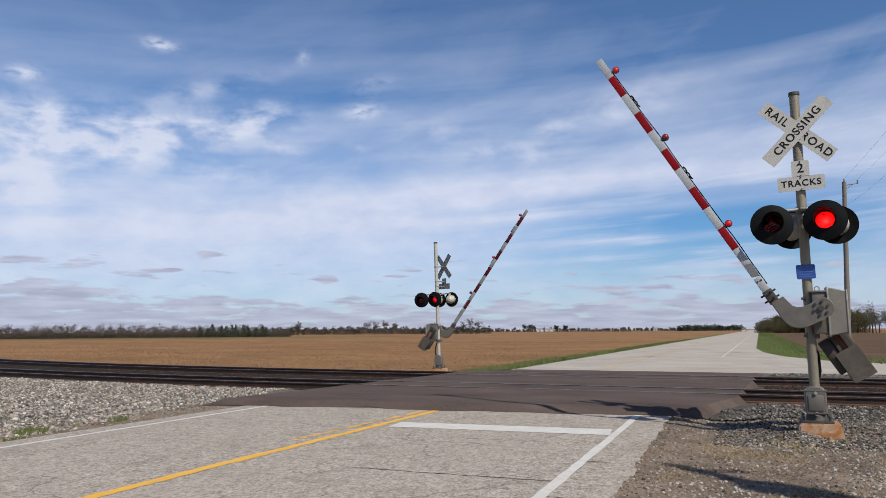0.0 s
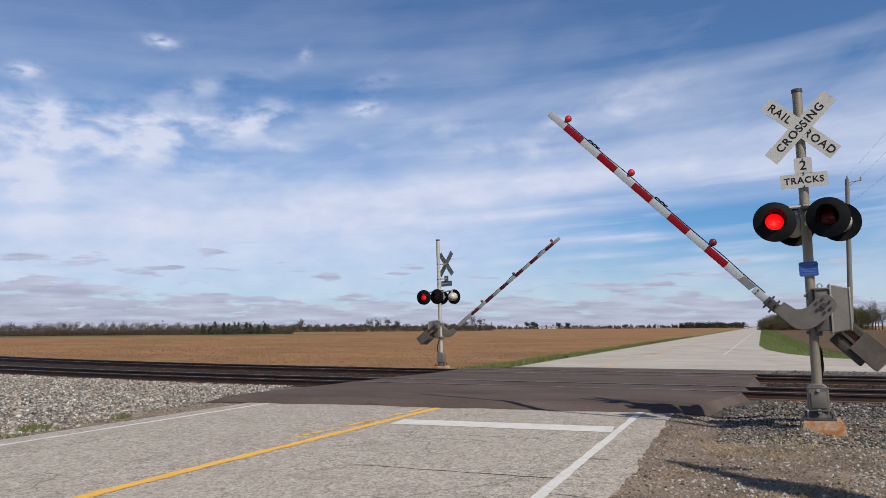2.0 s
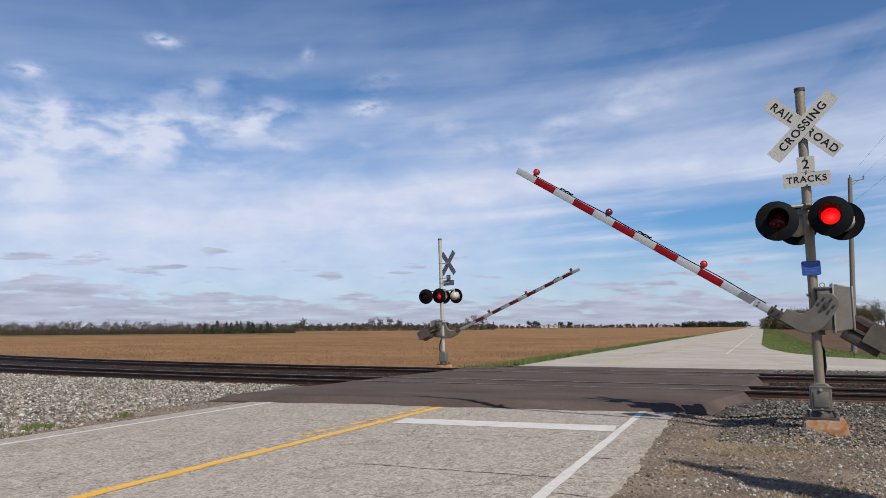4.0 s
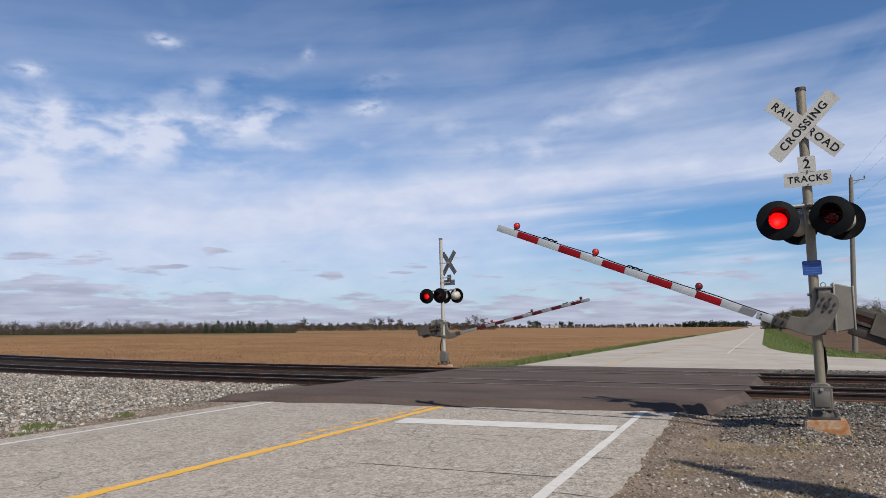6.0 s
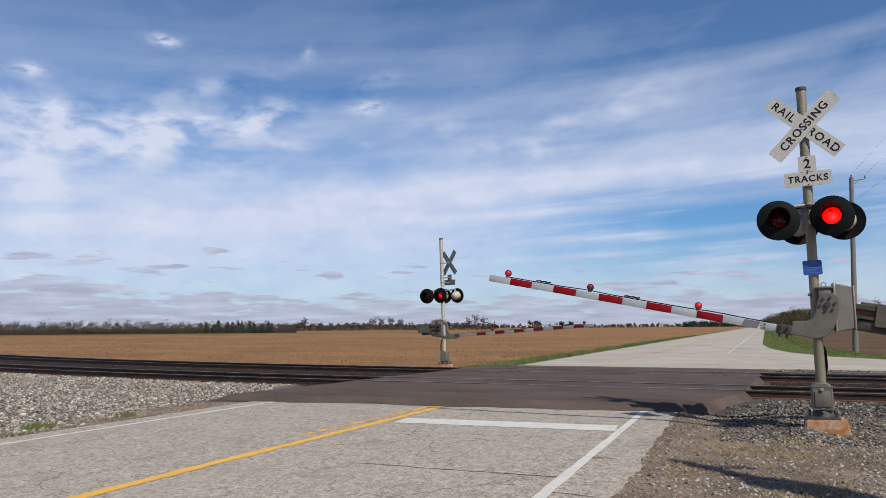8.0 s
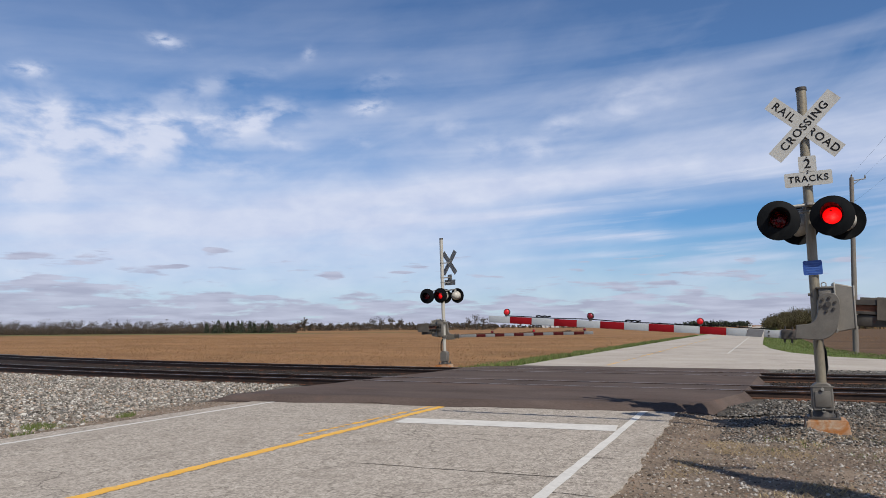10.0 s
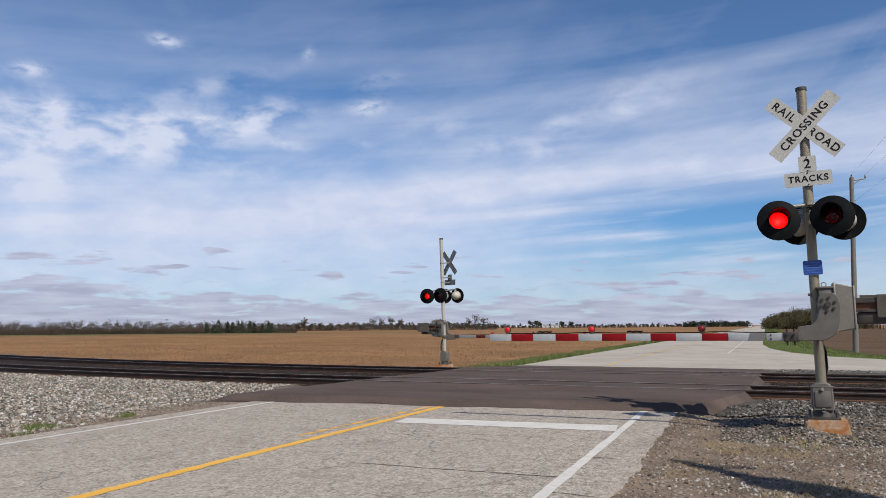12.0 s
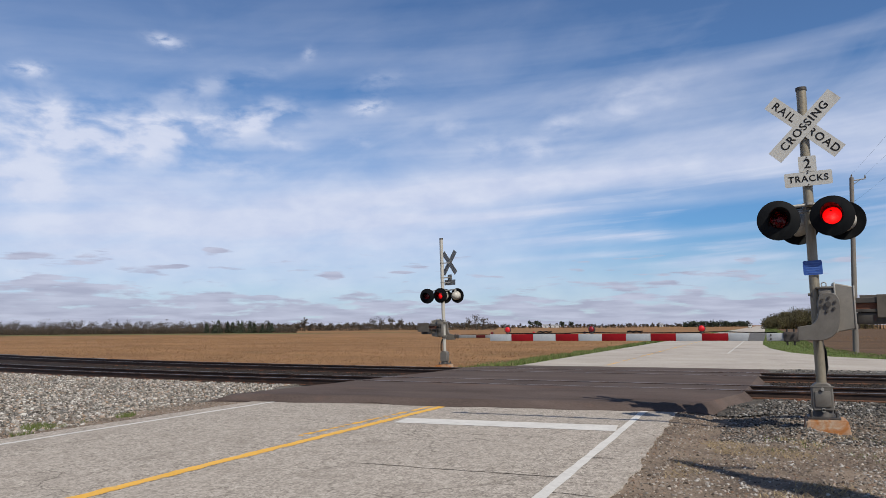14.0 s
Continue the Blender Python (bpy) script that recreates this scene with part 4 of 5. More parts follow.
    box(bm, (-0.02, -0.16, pz - 0.38), (0.18, 0.26, pz + 0.25), 0.015)
    box(bm, (-0.05, -0.18, pz + 0.24), (0.20, 0.27, pz + 0.27), 0.006)
    for z2 in (pz - 0.40, pz + 0.16):
        box(bm, (-0.12, -0.06, z2 - 0.05), (0.06, 0.10, z2 + 0.05), 0.01)
        rod(bm, (-0.16, -0.04, z2), (-0.06, -0.04, z2), 0.022, seg=6)
    mech = part("gate_mechanism", bm, GREY_PAINT, s, "grey gate motor box clamped to the mast", pose(p["side"], 0, 0))
    bm = bmesh.new()
    plate(bm, [(0.185, pz - 0.40), (0.22, pz - 0.41), (0.43, pz - 0.37), (0.45, pz - 0.34), (0.45, pz + 0.23), (0.43, pz + 0.26), (0.22, pz + 0.31), (0.185, pz + 0.30)], -0.17, 0.20, 0.015)
    part("box_cover", bm, PALE_PAINT, mech, "pale grey box cover")
    bm = bmesh.new()
    box(bm, (0.180, -0.185, pz - 0.42), (0.205, 0.215, pz + 0.325), 0.006)
    box(bm, (0.435, -0.182, pz - 0.38), (0.458, 0.212, pz + 0.27), 0.006)
    part("cover_rim", bm, GALV, mech, "raised rim of the cover")
    bm = bmesh.new()
    for i in range(12):
        a, b = radians(30 * i), radians(30 * i + 30)
        c = (0.06, -0.1, pz + 0.30)
        rod(bm, (c[0] + 0.035 * math.cos(a), c[1], c[2] + 0.035 * math.sin(a)), (c[0] + 0.035 * math.cos(b), c[1], c[2] + 0.035 * math.sin(b)), 0.008, seg=6, caps=False)
    part("lifting_eye", bm, GALV, mech)
    turning, lamps = gate(s, p["side"] + 0.08, 0, pz, p["length"], p["drop"], p["first"], p["stripe"], p["count"], p["lamps"], p["arm_y"], p["weight"])
    bm = bmesh.new()
    pts = [(0.03, 0.09, pz - 0.5), (0.09, 0.12, pz - 0.7), (0.10, 0.12, pz - 0.95), (0.04, 0.10, 0.72)]
    for a, b in zip(pts, pts[1:]):
        rod(bm, a, b, 0.022, seg=8)
    part("conduit", bm, BLACK, s, "black cable conduit")
    return turning, lamps, bowls


NEAR = dict(metal=MAST, yaw=0, top=5.30, buck=4.655, bx=0.005, angles=(46, -43), blade=1.0, two=4.06, tracks=3.83, plate=2.46, lights=3.18,
            heads=((-0.45, -0.48, 1, 4, -0.01), (0.28, -0.34, 1, -8, 0.03), (-0.16, 0.36, -1, 6, -0.02), (0.50, 0.36, -1, -6, 0.02)), weight=0.84,
            pivot=1.895, side=0.06, length=5.285, drop=-0.478, first=0.39, stripe=0.389, count=9, lamps=(-4.96, -3.505, -1.78), arm_y=-0.32)
FAR = dict(metal=PALE_MAST, yaw=-26, top=5.36, buck=4.33, bx=-0.30, angles=(50, -50), blade=0.92, two=3.72, tracks=3.52, plate=0, lights=2.98,
           heads=((0.05, -0.34, 1, 4, 0.0), (-0.52, -0.34, 1, -8, 0.0), (0.55, 0.36, -1, 6, 0.0), (-0.03, 0.36, -1, -6, 0.0)), weight=0.60,
           pivot=1.72, side=0.0, length=6.12, drop=-0.40, first=0.35, stripe=0.40, count=12, lamps=(-5.80, -3.79, -2.06), arm_y=-0.32)
near_gate, near_lamps, near_bowls = signal("crossing_signal", "pale metal crossing signal with white crossbuck, red flashing lights and gate", pose(0.74, 12.78, 0.0, 0, -0.7, 0), NEAR)
far_gate, far_lamps, far_bowls = signal("crossing_signal", "crossing signal seen from behind across the tracks, with striped gate", pose(-12.05, 28.4, -0.13, 0, 1.6, 180), FAR)

# ------------------------------------------------------------ utility poles and wires
def utility_pole(label, m, drum, h=10.7):
    pole = thing("utility_pole", label, "utility pole", m, "utility poles")
    bm = bmesh.new()
    rod(bm, (0, 0, -0.4), (0, 0, h), 0.17, 0.12, 14)
    part("shaft", bm, WOOD_POLE, pole, "grey wooden shaft")
    bm = bmesh.new()
    rod(bm, (0, 0, h - 0.2), (0.75, 0, h - 0.1), 0.035, seg=8)
    rod(bm, (0, 0, h - 0.5), (0.45, 0, h - 0.16), 0.02, seg=8)
    part("bracket", bm, GALV, pole, "metal pole-top bracket")
    for x, z in ((0.72, h - 0.12), (0.0, h - 0.04)):
        bm = bmesh.new()
        lathe(bm, [(0.0, 0.24), (0.03, 0.23), (0.05, 0.17), (0.03, 0.14), (0.055, 0.09), (0.03, 0.06), (0.03, 0.0)], 12, 0, pose(x, 0, z, 90))
        part("insulator", bm, GREY_PAINT, pole)
    if drum:
        bm = bmesh.new()
        lathe(bm, [(0.0, 0.0), (0.27, 0.0), (0.30, 0.03), (0.30, 1.10), (0.27, 1.15), (0.0, 1.19)], 20, 0, pose(0.3, -0.30, h - 2.0, 90))
        part("transformer", bm, GREY_PAINT, pole, "grey transformer drum")
    return pole


utility_pole("weathered wooden utility pole beside the field", pose(4.85, 51.0, -0.25, 0, 1.8, 0), False)
utility_pole("weathered wooden utility pole with a transformer drum beside the road", pose(5.98, 4.50, -0.1), True, 9.35)
for dx, z0, z1, name in ((0.72, 10.55, 9.28, "upper"), (0.0, 10.63, 9.36, "middle"), (0.1, 9.0, 7.6, "lower")):
    bm = bmesh.new()
    pts = []
    for i in range(25):
        s = i / 24
        pts.append((4.85 + 0.33 * (1 - s) + dx + (5.98 - 5.18) * s, 51 + (4.50 - 51) * s, z0 + (z1 - z0) * s - 1.6 * s * (1 - s)))
    for a, b in zip(pts, pts[1:]):
        rod(bm, a, b, 0.0035, seg=5, caps=False)
    solid("overhead_wire", bm, BLACK, "thin dark overhead wire between utility poles", "wire", "overhead wires")


# ------------------------------------------------------------ scattered matter
def raw_mesh(name, verts, faces, mat, smooth_=False):
    """Mesh from arrays of vertices and equal-sided faces."""
    me = bpy.data.meshes.new(name)
    n, k = faces.shape
    me.vertices.add(len(verts))
    me.vertices.foreach_set("co", np.ascontiguousarray(verts, dtype=np.float32).ravel())
    me.loops.add(n * k)
    me.loops.foreach_set("vertex_index", np.ascontiguousarray(faces, dtype=np.int32).ravel())
    me.polygons.add(n)
    me.polygons.foreach_set("loop_start", np.arange(0, n * k, k, dtype=np.int32))
    me.update(calc_edges=True)
    me.materials.append(mat)
    return me


def ico():
    bm = bmesh.new()
    bmesh.ops.create_icosphere(bm, subdivisions=1, radius=1.0)
    v = np.array([w.co[:] for w in bm.verts])
    f = np.array([[w.index for w in q.verts] for q in bm.faces])
    bm.free()
    return v, f


ICO_V, ICO_F = ico()


def stones(name, pts, sizes, mat, label, seed):
    """Angular stones at pts, each turned, squashed and chipped at random."""
    rs = np.random.RandomState(seed)
    n = len(pts)
    a = rs.normal(size=(n, 3, 3))
    q, _ = np.linalg.qr(a)
    v = ICO_V[None] * (1 + rs.uniform(-0.32, 0.22, (n, 12, 1))) * rs.uniform((0.6, 0.6, 0.45), (1.25, 1.1, 0.9), (n, 3))[:, None]
    v = np.einsum("nij,nkj->nki", q, v) * sizes[:, None, None]
    v[..., 2] *= 0.8
    v += pts[:, None]
    f = (ICO_F[None] + (np.arange(n) * 12)[:, None, None]).reshape(-1, 3)
    return tagged(new(name, raw_mesh(name, v.reshape(-1, 3), f, mat)), label, "stones", "", "stuff")


def scatter(n, x0, x1, y0, y1, seed, keep=None, height=None, lift=0.0):
    rs = np.random.RandomState(seed)
    p = np.column_stack([rs.uniform(x0, x1, n), rs.uniform(y0, y1, n)])
    if keep is not None:
        p = p[np.array([bool(keep(x, y)) for x, y in p])]
    z = np.array([height(x, y) for x, y in p]) + lift
    return np.column_stack([p, z]), rs


BALLAST = random_pieces("ballast_stone", [(0.06, 0.052, 0.044), (0.22, 0.20, 0.172), (0.40, 0.365, 0.315), (0.11, 0.10, 0.088), (0.54, 0.505, 0.45), (0.33, 0.235, 0.165), (0.15, 0.145, 0.132), (0.70, 0.67, 0.61)])
DARK_STONE = random_pieces("grimy_stone", [(0.012, 0.009, 0.007), (0.032, 0.024, 0.019), (0.05, 0.041, 0.034), (0.022, 0.015, 0.011)])
GRAVEL = random_pieces("roadside_gravel", [(0.045, 0.035, 0.027), (0.19, 0.152, 0.12), (0.33, 0.28, 0.23), (0.09, 0.072, 0.057), (0.52, 0.47, 0.41), (0.24, 0.15, 0.097), (0.13, 0.112, 0.094)])
GREY_STONE = random_pieces("grey_ballast_stone", [(0.02, 0.018, 0.015), (0.075, 0.069, 0.06), (0.14, 0.132, 0.118), (0.045, 0.042, 0.037), (0.22, 0.208, 0.19), (0.11, 0.08, 0.058), (0.42, 0.41, 0.385)])
WHITE_STONE = random_pieces("pale_gravel", [(0.20, 0.175, 0.145), (0.40, 0.375, 0.34), (0.55, 0.53, 0.49), (0.28, 0.235, 0.18), (0.46, 0.44, 0.41)])

pts, rs = scatter(66000, -34, -10.45, 6.5, 21.5, 11, lambda x, y: y < 17.35 + bend(x) and y > 7.0 + (-10.45 - x) * 0.30 and not (x > -11.6 and y > 12.8) and x < -10.45 - 1.15 * smooth(8.0, 12.5, y) + 0.35 * noise.noise((x * 2, y * 2, 9)), ballast_height, 0.012)
stones("ballast_stones", pts, 0.018 + 0.036 * rs.uniform(0, 1, len(pts)) ** 1.8, BALLAST, "loose grey and white ballast stones beside the tracks", 12)
pts, rs = scatter(5200, -0.75, 7, 14.6, 17.35, 13, lambda x, y: y > 14.4 + 0.0 * x and not (x < -0.1 and y > 16.2), ballast_height, 0.012)
stones("ballast_stones", pts, rs.uniform(0.018, 0.042, len(pts)), GREY_STONE, "loose grey ballast stones at the near rail", 14)
pts, rs = scatter(5000, 0.1, 9, 18.0, 26.5, 15, None, ballast_height, 0.012)
stones("ballast_stones", pts, rs.uniform(0.025, 0.05, len(pts)), DARK_STONE, "rust-darkened ballast stones between the rails", 16)
pts, rs = scatter(7000, -26, -10.2, 17.7, 26.0, 17, lambda x, y: 17.7 < y - bend(x) < 24.3, ballast_height, 0.012)
stones("ballast_stones", pts, rs.uniform(0.025, 0.05, len(pts)), DARK_STONE, "oil-darkened ballast stones between the rails", 18)
pts, rs = scatter(2500, 0.3, 16, 26.3, 30.5, 19, None, lambda x, y: -0.045)
stones("gravel_stones", pts, rs.uniform(0.03, 0.06, len(pts)), GREY_STONE, "grey gravel stones along the side road", 20)
edge = lambda x, y: x > -1.52 - 0.028 * (y - 10) + 0.30 * noise.noise((x * 4, y * 4, 0)) + 0.12 * noise.noise((0, y * 1.1, 0))
pts, rs = scatter(24000, -1.6, 4.2, 6.0, 14.9, 21, edge, shoulder_height, 0.002)
stones("gravel_stones", pts, 0.006 + 0.022 * rs.uniform(0, 1, len(pts)) ** 2.6, GRAVEL, "small brown-grey gravel on the dirt shoulder", 22)
pts, rs = scatter(15000, -1.3, 4.2, 6.0, 14.8, 23, lambda x, y: 0.8 * noise.noise((x * 0.8 + 4, y * 0.8, 1)) + 0.55 * smooth(-0.4, 1.2, x) * smooth(12.4, 10.8, y) * smooth(8.2, 9.2, y) + 0.25 * smooth(-1.0, 1.0, x) + 0.9 * noise.noise((x * 9, y * 9, 4)) > 0.44, shoulder_height, 0.006)
stones("gravel_stones", pts, 0.006 + 0.022 * rs.uniform(0, 1, len(pts)) ** 2.0, WHITE_STONE, "scattered pale stones on the dirt shoulder", 24)
pts, rs = scatter(5200, -0.7, 4.5, 11.6, 15.0, 25, lambda x, y: math.hypot(x - 0.77, y - 12.78) > 0.33, lambda x, y: max(shoulder_height(x, y) if y < 14.9 else -9, ballast_height(x, y) if y > 14.6 else -9), 0.006)
stones("ballast_stones", pts, rs.uniform(0.012, 0.036, len(pts)), GREY_STONE, "loose ballast stones round the signal foundation", 26)
pts, rs = scatter(4200, -12.0, -10.4, 6.5, 13.4, 27, None, ballast_height, 0.0)
stones("gravel_stones", pts, rs.uniform(0.01, 0.03, len(pts)), GRAVEL, "fine gravel at the road edge", 28)
pts, rs = scatter(260, -12.7, -11.4, 27.7, 29.0, 29, None, lambda x, y: -0.14, 0.0)
stones("gravel_stones", pts, rs.uniform(0.03, 0.07, len(pts)), WHITE_STONE, "pale stones round the far signal base", 30)


def blades(name, pts, heights, width, mat, label, seed, flat=0.35):
    """Thin leaning blades, one triangle each."""
    rs = np.random.RandomState(seed)
    n = len(pts)
    a = rs.uniform(0, 2 * np.pi, n)
    side = np.column_stack([np.cos(a), np.sin(a), np.zeros(n)]) * (width * rs.uniform(0.6, 1.4, n))[:, None]
    b = rs.uniform(0, 2 * np.pi, n)
    tip = np.column_stack([np.cos(b) * flat, np.sin(b) * flat, np.ones(n)]) * heights[:, None]
    v = np.stack([pts - side, pts + side, pts + tip], 1).reshape(-1, 3)
    f = np.arange(3 * n).reshape(-1, 3)
    return tagged(new(name, raw_mesh(name, v, f, mat)), label, "grass", "", "stuff")


GRASS = random_pieces("spring_grass", [(0.07, 0.105, 0.024), (0.105, 0.15, 0.034), (0.14, 0.165, 0.052), (0.20, 0.175, 0.085)], 0.7, 8, 0)
STRAW = random_pieces("dry_straw", [(0.30, 0.22, 0.11), (0.42, 0.32, 0.17), (0.22, 0.16, 0.08), (0.52, 0.42, 0.26)], 0.8, 8, 0)
STUBBLE = random_pieces("cut_stalks", [(0.24, 0.132, 0.057), (0.34, 0.20, 0.098), (0.16, 0.088, 0.04), (0.43, 0.285, 0.155)], 0.8, 8, 0)
TURF = surface("green_turf", (0.062, 0.092, 0.022), (0.11, 0.145, 0.038), 0.95, 0.0, 0.5, 9, 0.6, (0.15, 0.115, 0.055), 0.35, 0.05, gloss=0.1)
sheet("verge_far", span(-12.6, ROAD_L + 0.9, 8), steps([(30.2, 20), (80, 10), (300, 1)]), lambda x, y: -0.31 + 0.28 * smooth(-11.9, -9.6, x), TURF, "green grass verge of the far road")
right_edge = [(30.6, 90), (39.4, 90), (40.3, 5.0), (43, 3.0), (49, 1.2), (57, 0.2), (68, -0.28), (400, -0.28)]


def verge_left_x(y):
    for (y0, x0), (y1, x1) in zip(right_edge[2:], right_edge[3:]):
        if y <= y1:
            return x0 + (x1 - x0) * (y - y0) / (y1 - y0)
    return -0.28


def verge_right():
    ys = steps([(40.3, 12), (68, 10), (160, 8), (420, 1)])
    verts, faces = [], []
    for y in ys:
        xl = verge_left_x(y)
        for k in range(8):
            x = xl + 4.2 * k / 7
            verts.append((x, y, -0.035 - 0.15 * smooth(2, 4.2, x - xl)))
    for j in range(len(ys) - 1):
        for k in range(7):
            a = j * 8 + k
            faces.append((a, a + 1, a + 9, a + 8))
    me = bpy.data.meshes.new("verge_right")
    me.from_pydata(verts, [], faces)
    me.materials.append(TURF)
    tagged(new("verge_right", me), "bright green grass verge between road and field", "", "", "structure")


verge_right()
sheet("verge_side_road", span(4.9, 90, 20), span(39.32, 41.8, 4), lambda x, y: -0.03 - 0.16 * smooth(40.5, 41.8, y), TURF, "green grass strip along the side road")
pts, rs = scatter(26000, -12.8, -9.5, 30.0, 120, 31, lambda x, y: noise.noise((x * 0.9, y * 0.25, 6)) > -0.25 - 0.2 * (x + 11), lambda x, y: -0.31 + 0.28 * smooth(-11.9, -9.6, x))
blades("grass", pts, rs.uniform(0.06, 0.22, len(pts)), 0.02, GRASS, "green grass along the far road edge", 32)
pts, rs = scatter(48000, -0.2, 9, 40.4, 130, 33, lambda x, y: verge_left_x(y) + 0.05 < x < verge_left_x(y) + 4.0, lambda x, y: -0.06)
blades("grass", pts, rs.uniform(0.04, 0.10, len(pts)), 0.02, GRASS, "bright green verge grass beside the road", 34)
pts, rs = scatter(14000, -0.2, 6, 130, 330, 47, lambda x, y: -0.2 < x < 3.8, lambda x, y: -0.06)
blades("grass", pts, rs.uniform(0.06, 0.16, len(pts)), 0.05, GRASS, "green verge grass farther along the road", 48)
pts, rs = scatter(6000, 5, 40, 39.5, 41.5, 35, None, lambda x, y: -0.06)
blades("grass", pts, rs.uniform(0.05, 0.14, len(pts)), 0.02, GRASS, "green grass along the side road", 36)
pts, rs = scatter(16000, -12.6, -10.4, 7.2, 11.0, 37, lambda x, y: noise.noise((x * 1.6, y * 1.6, 7)) > 0.05 + 0.9 * abs(x + 10.95) - 0.25 * (y < 9.2), ballast_height)
blades("grass", pts, rs.uniform(0.03, 0.10, len(pts)), 0.006, GRASS, "tufts of green weeds in the ballast at the road edge", 38)
pts, rs = scatter(9000, -1.1, 2.0, 8.0, 12.3, 39, lambda x, y: noise.noise((x * 1.6 + 9, y * 1.8, 5)) + 0.8 * math.exp(-((x + 0.35) ** 2 / 0.5 + (y - 10.9) ** 2 / 0.35)) + 0.5 * math.exp(-((x - 0.6) ** 2 / 0.4 + (y - 8.2) ** 2 / 0.2)) > 0.36, shoulder_height)
blades("straw", pts, rs.uniform(0.02, 0.07, len(pts)), 0.004, STRAW, "flattened dry straw on the dirt shoulder", 40, 1.6)
pts, rs = scatter(1500, -0.1, 2.5, 10.4, 12.2, 41, lambda x, y: noise.noise((x * 1.3, y * 1.3, 2)) > 0.15, shoulder_height)
blades("grass", pts, rs.uniform(0.02, 0.06, len(pts)), 0.005, GRASS, "thin green weeds on the shoulder", 42)
pts, rs = scatter(46000, -110, -12.5, 27.6, 120, 43, lambda x, y: x < -12.8 and abs(math.sin(y * 4.1)) > 0.25, ground_height)
blades("stubble", pts, rs.uniform(0.05, 0.15, len(pts)), 0.020, STUBBLE, "pale cut stalks standing in the field", 44, 0.9)
pts, rs = scatter(60000, -62, -12.4, 27.5, 78, 49, lambda x, y: noise.noise((x * 0.5, y * 0.5, 3)) > -0.25 and y < 30 + 48 * ((x * 12.9898 + y * 78.233) % 1.0) ** 1.5, ground_height)
blades("straw", pts, rs.uniform(0.02, 0.07, len(pts)), 0.022, STUBBLE, "pale chopped residue lying on the field", 50, 2.2)
pts, rs = scatter(9000, 8, 60, 44, 130, 45, None, ground_height)
blades("stubble", pts, rs.uniform(0.05, 0.15, len(pts)), 0.02, STUBBLE, "pale cut stalks in the field beyond the side road", 46, 0.9)

TILLED = surface("tilled_soil", (0.052, 0.033, 0.021), (0.145, 0.092, 0.056), 0.95, 0.0, 0.15, 5.0, 0.7, (0.10, 0.066, 0.036), 0.3, 0.1, (0.8, 1.3, 1), gloss=0.1)
sheet("field_right", steps([(3.9, 10), (40, 8), (260, 1)]), steps([(41.6, 30), (120, 20), (318, 1)]), lambda x, y: -0.17 + 0.02 * noise.noise((x * 0.3, y * 0.3, 8)), TILLED, "dark brown tilled field beyond the side road")

# ------------------------------------------------------------ trees and far buildings
BARK = surface("far_bark", (0.05, 0.042, 0.035), (0.10, 0.085, 0.07), 0.95, 0.0, 1, 8, 0.3)
# twig and needle colours are lightened to stand in for distance haze
TWIG = random_pieces("bare_twigs", [(0.068, 0.053, 0.043), (0.095, 0.076, 0.060), (0.078, 0.068, 0.048), (0.115, 0.094, 0.074)], 0.95, 1, 0)
BUD = random_pieces("budding_leaves", [(0.07, 0.060, 0.030), (0.10, 0.092, 0.040), (0.10, 0.078, 0.046), (0.125, 0.118, 0.052)], 0.9, 1, 0)
EVERGREEN = random_pieces("evergreen_needles", [(0.03, 0.04, 0.026), (0.05, 0.062, 0.036), (0.04, 0.05, 0.034)], 0.9, 1, 0)


def ground_at(bearing, dist):
    """Ground point at a bearing in degrees right of the view's middle."""
    a = radians(bearing - 23.1)
    return dist * math.sin(a), dist * math.cos(a)


def limb_mesh(segs, sides=4):
    v, f = [], []
    for p0, p1, r0, r1 in segs:
        d = (p1 - p0).normalized()
        e1 = d.orthogonal().normalized()
        e2 = d.cross(e1)
        b = len(v)
        for p, r in ((p0, r0), (p1, r1)):
            for i in range(sides):
                t = 2 * math.pi * i / sides
                v.append(tuple(p + (e1 * math.cos(t) + e2 * math.sin(t)) * r))
        for i in range(sides):
            j = (i + 1) % sides
            f.append((b + i, b + j, b + sides + j, b + sides + i))
    return v, f


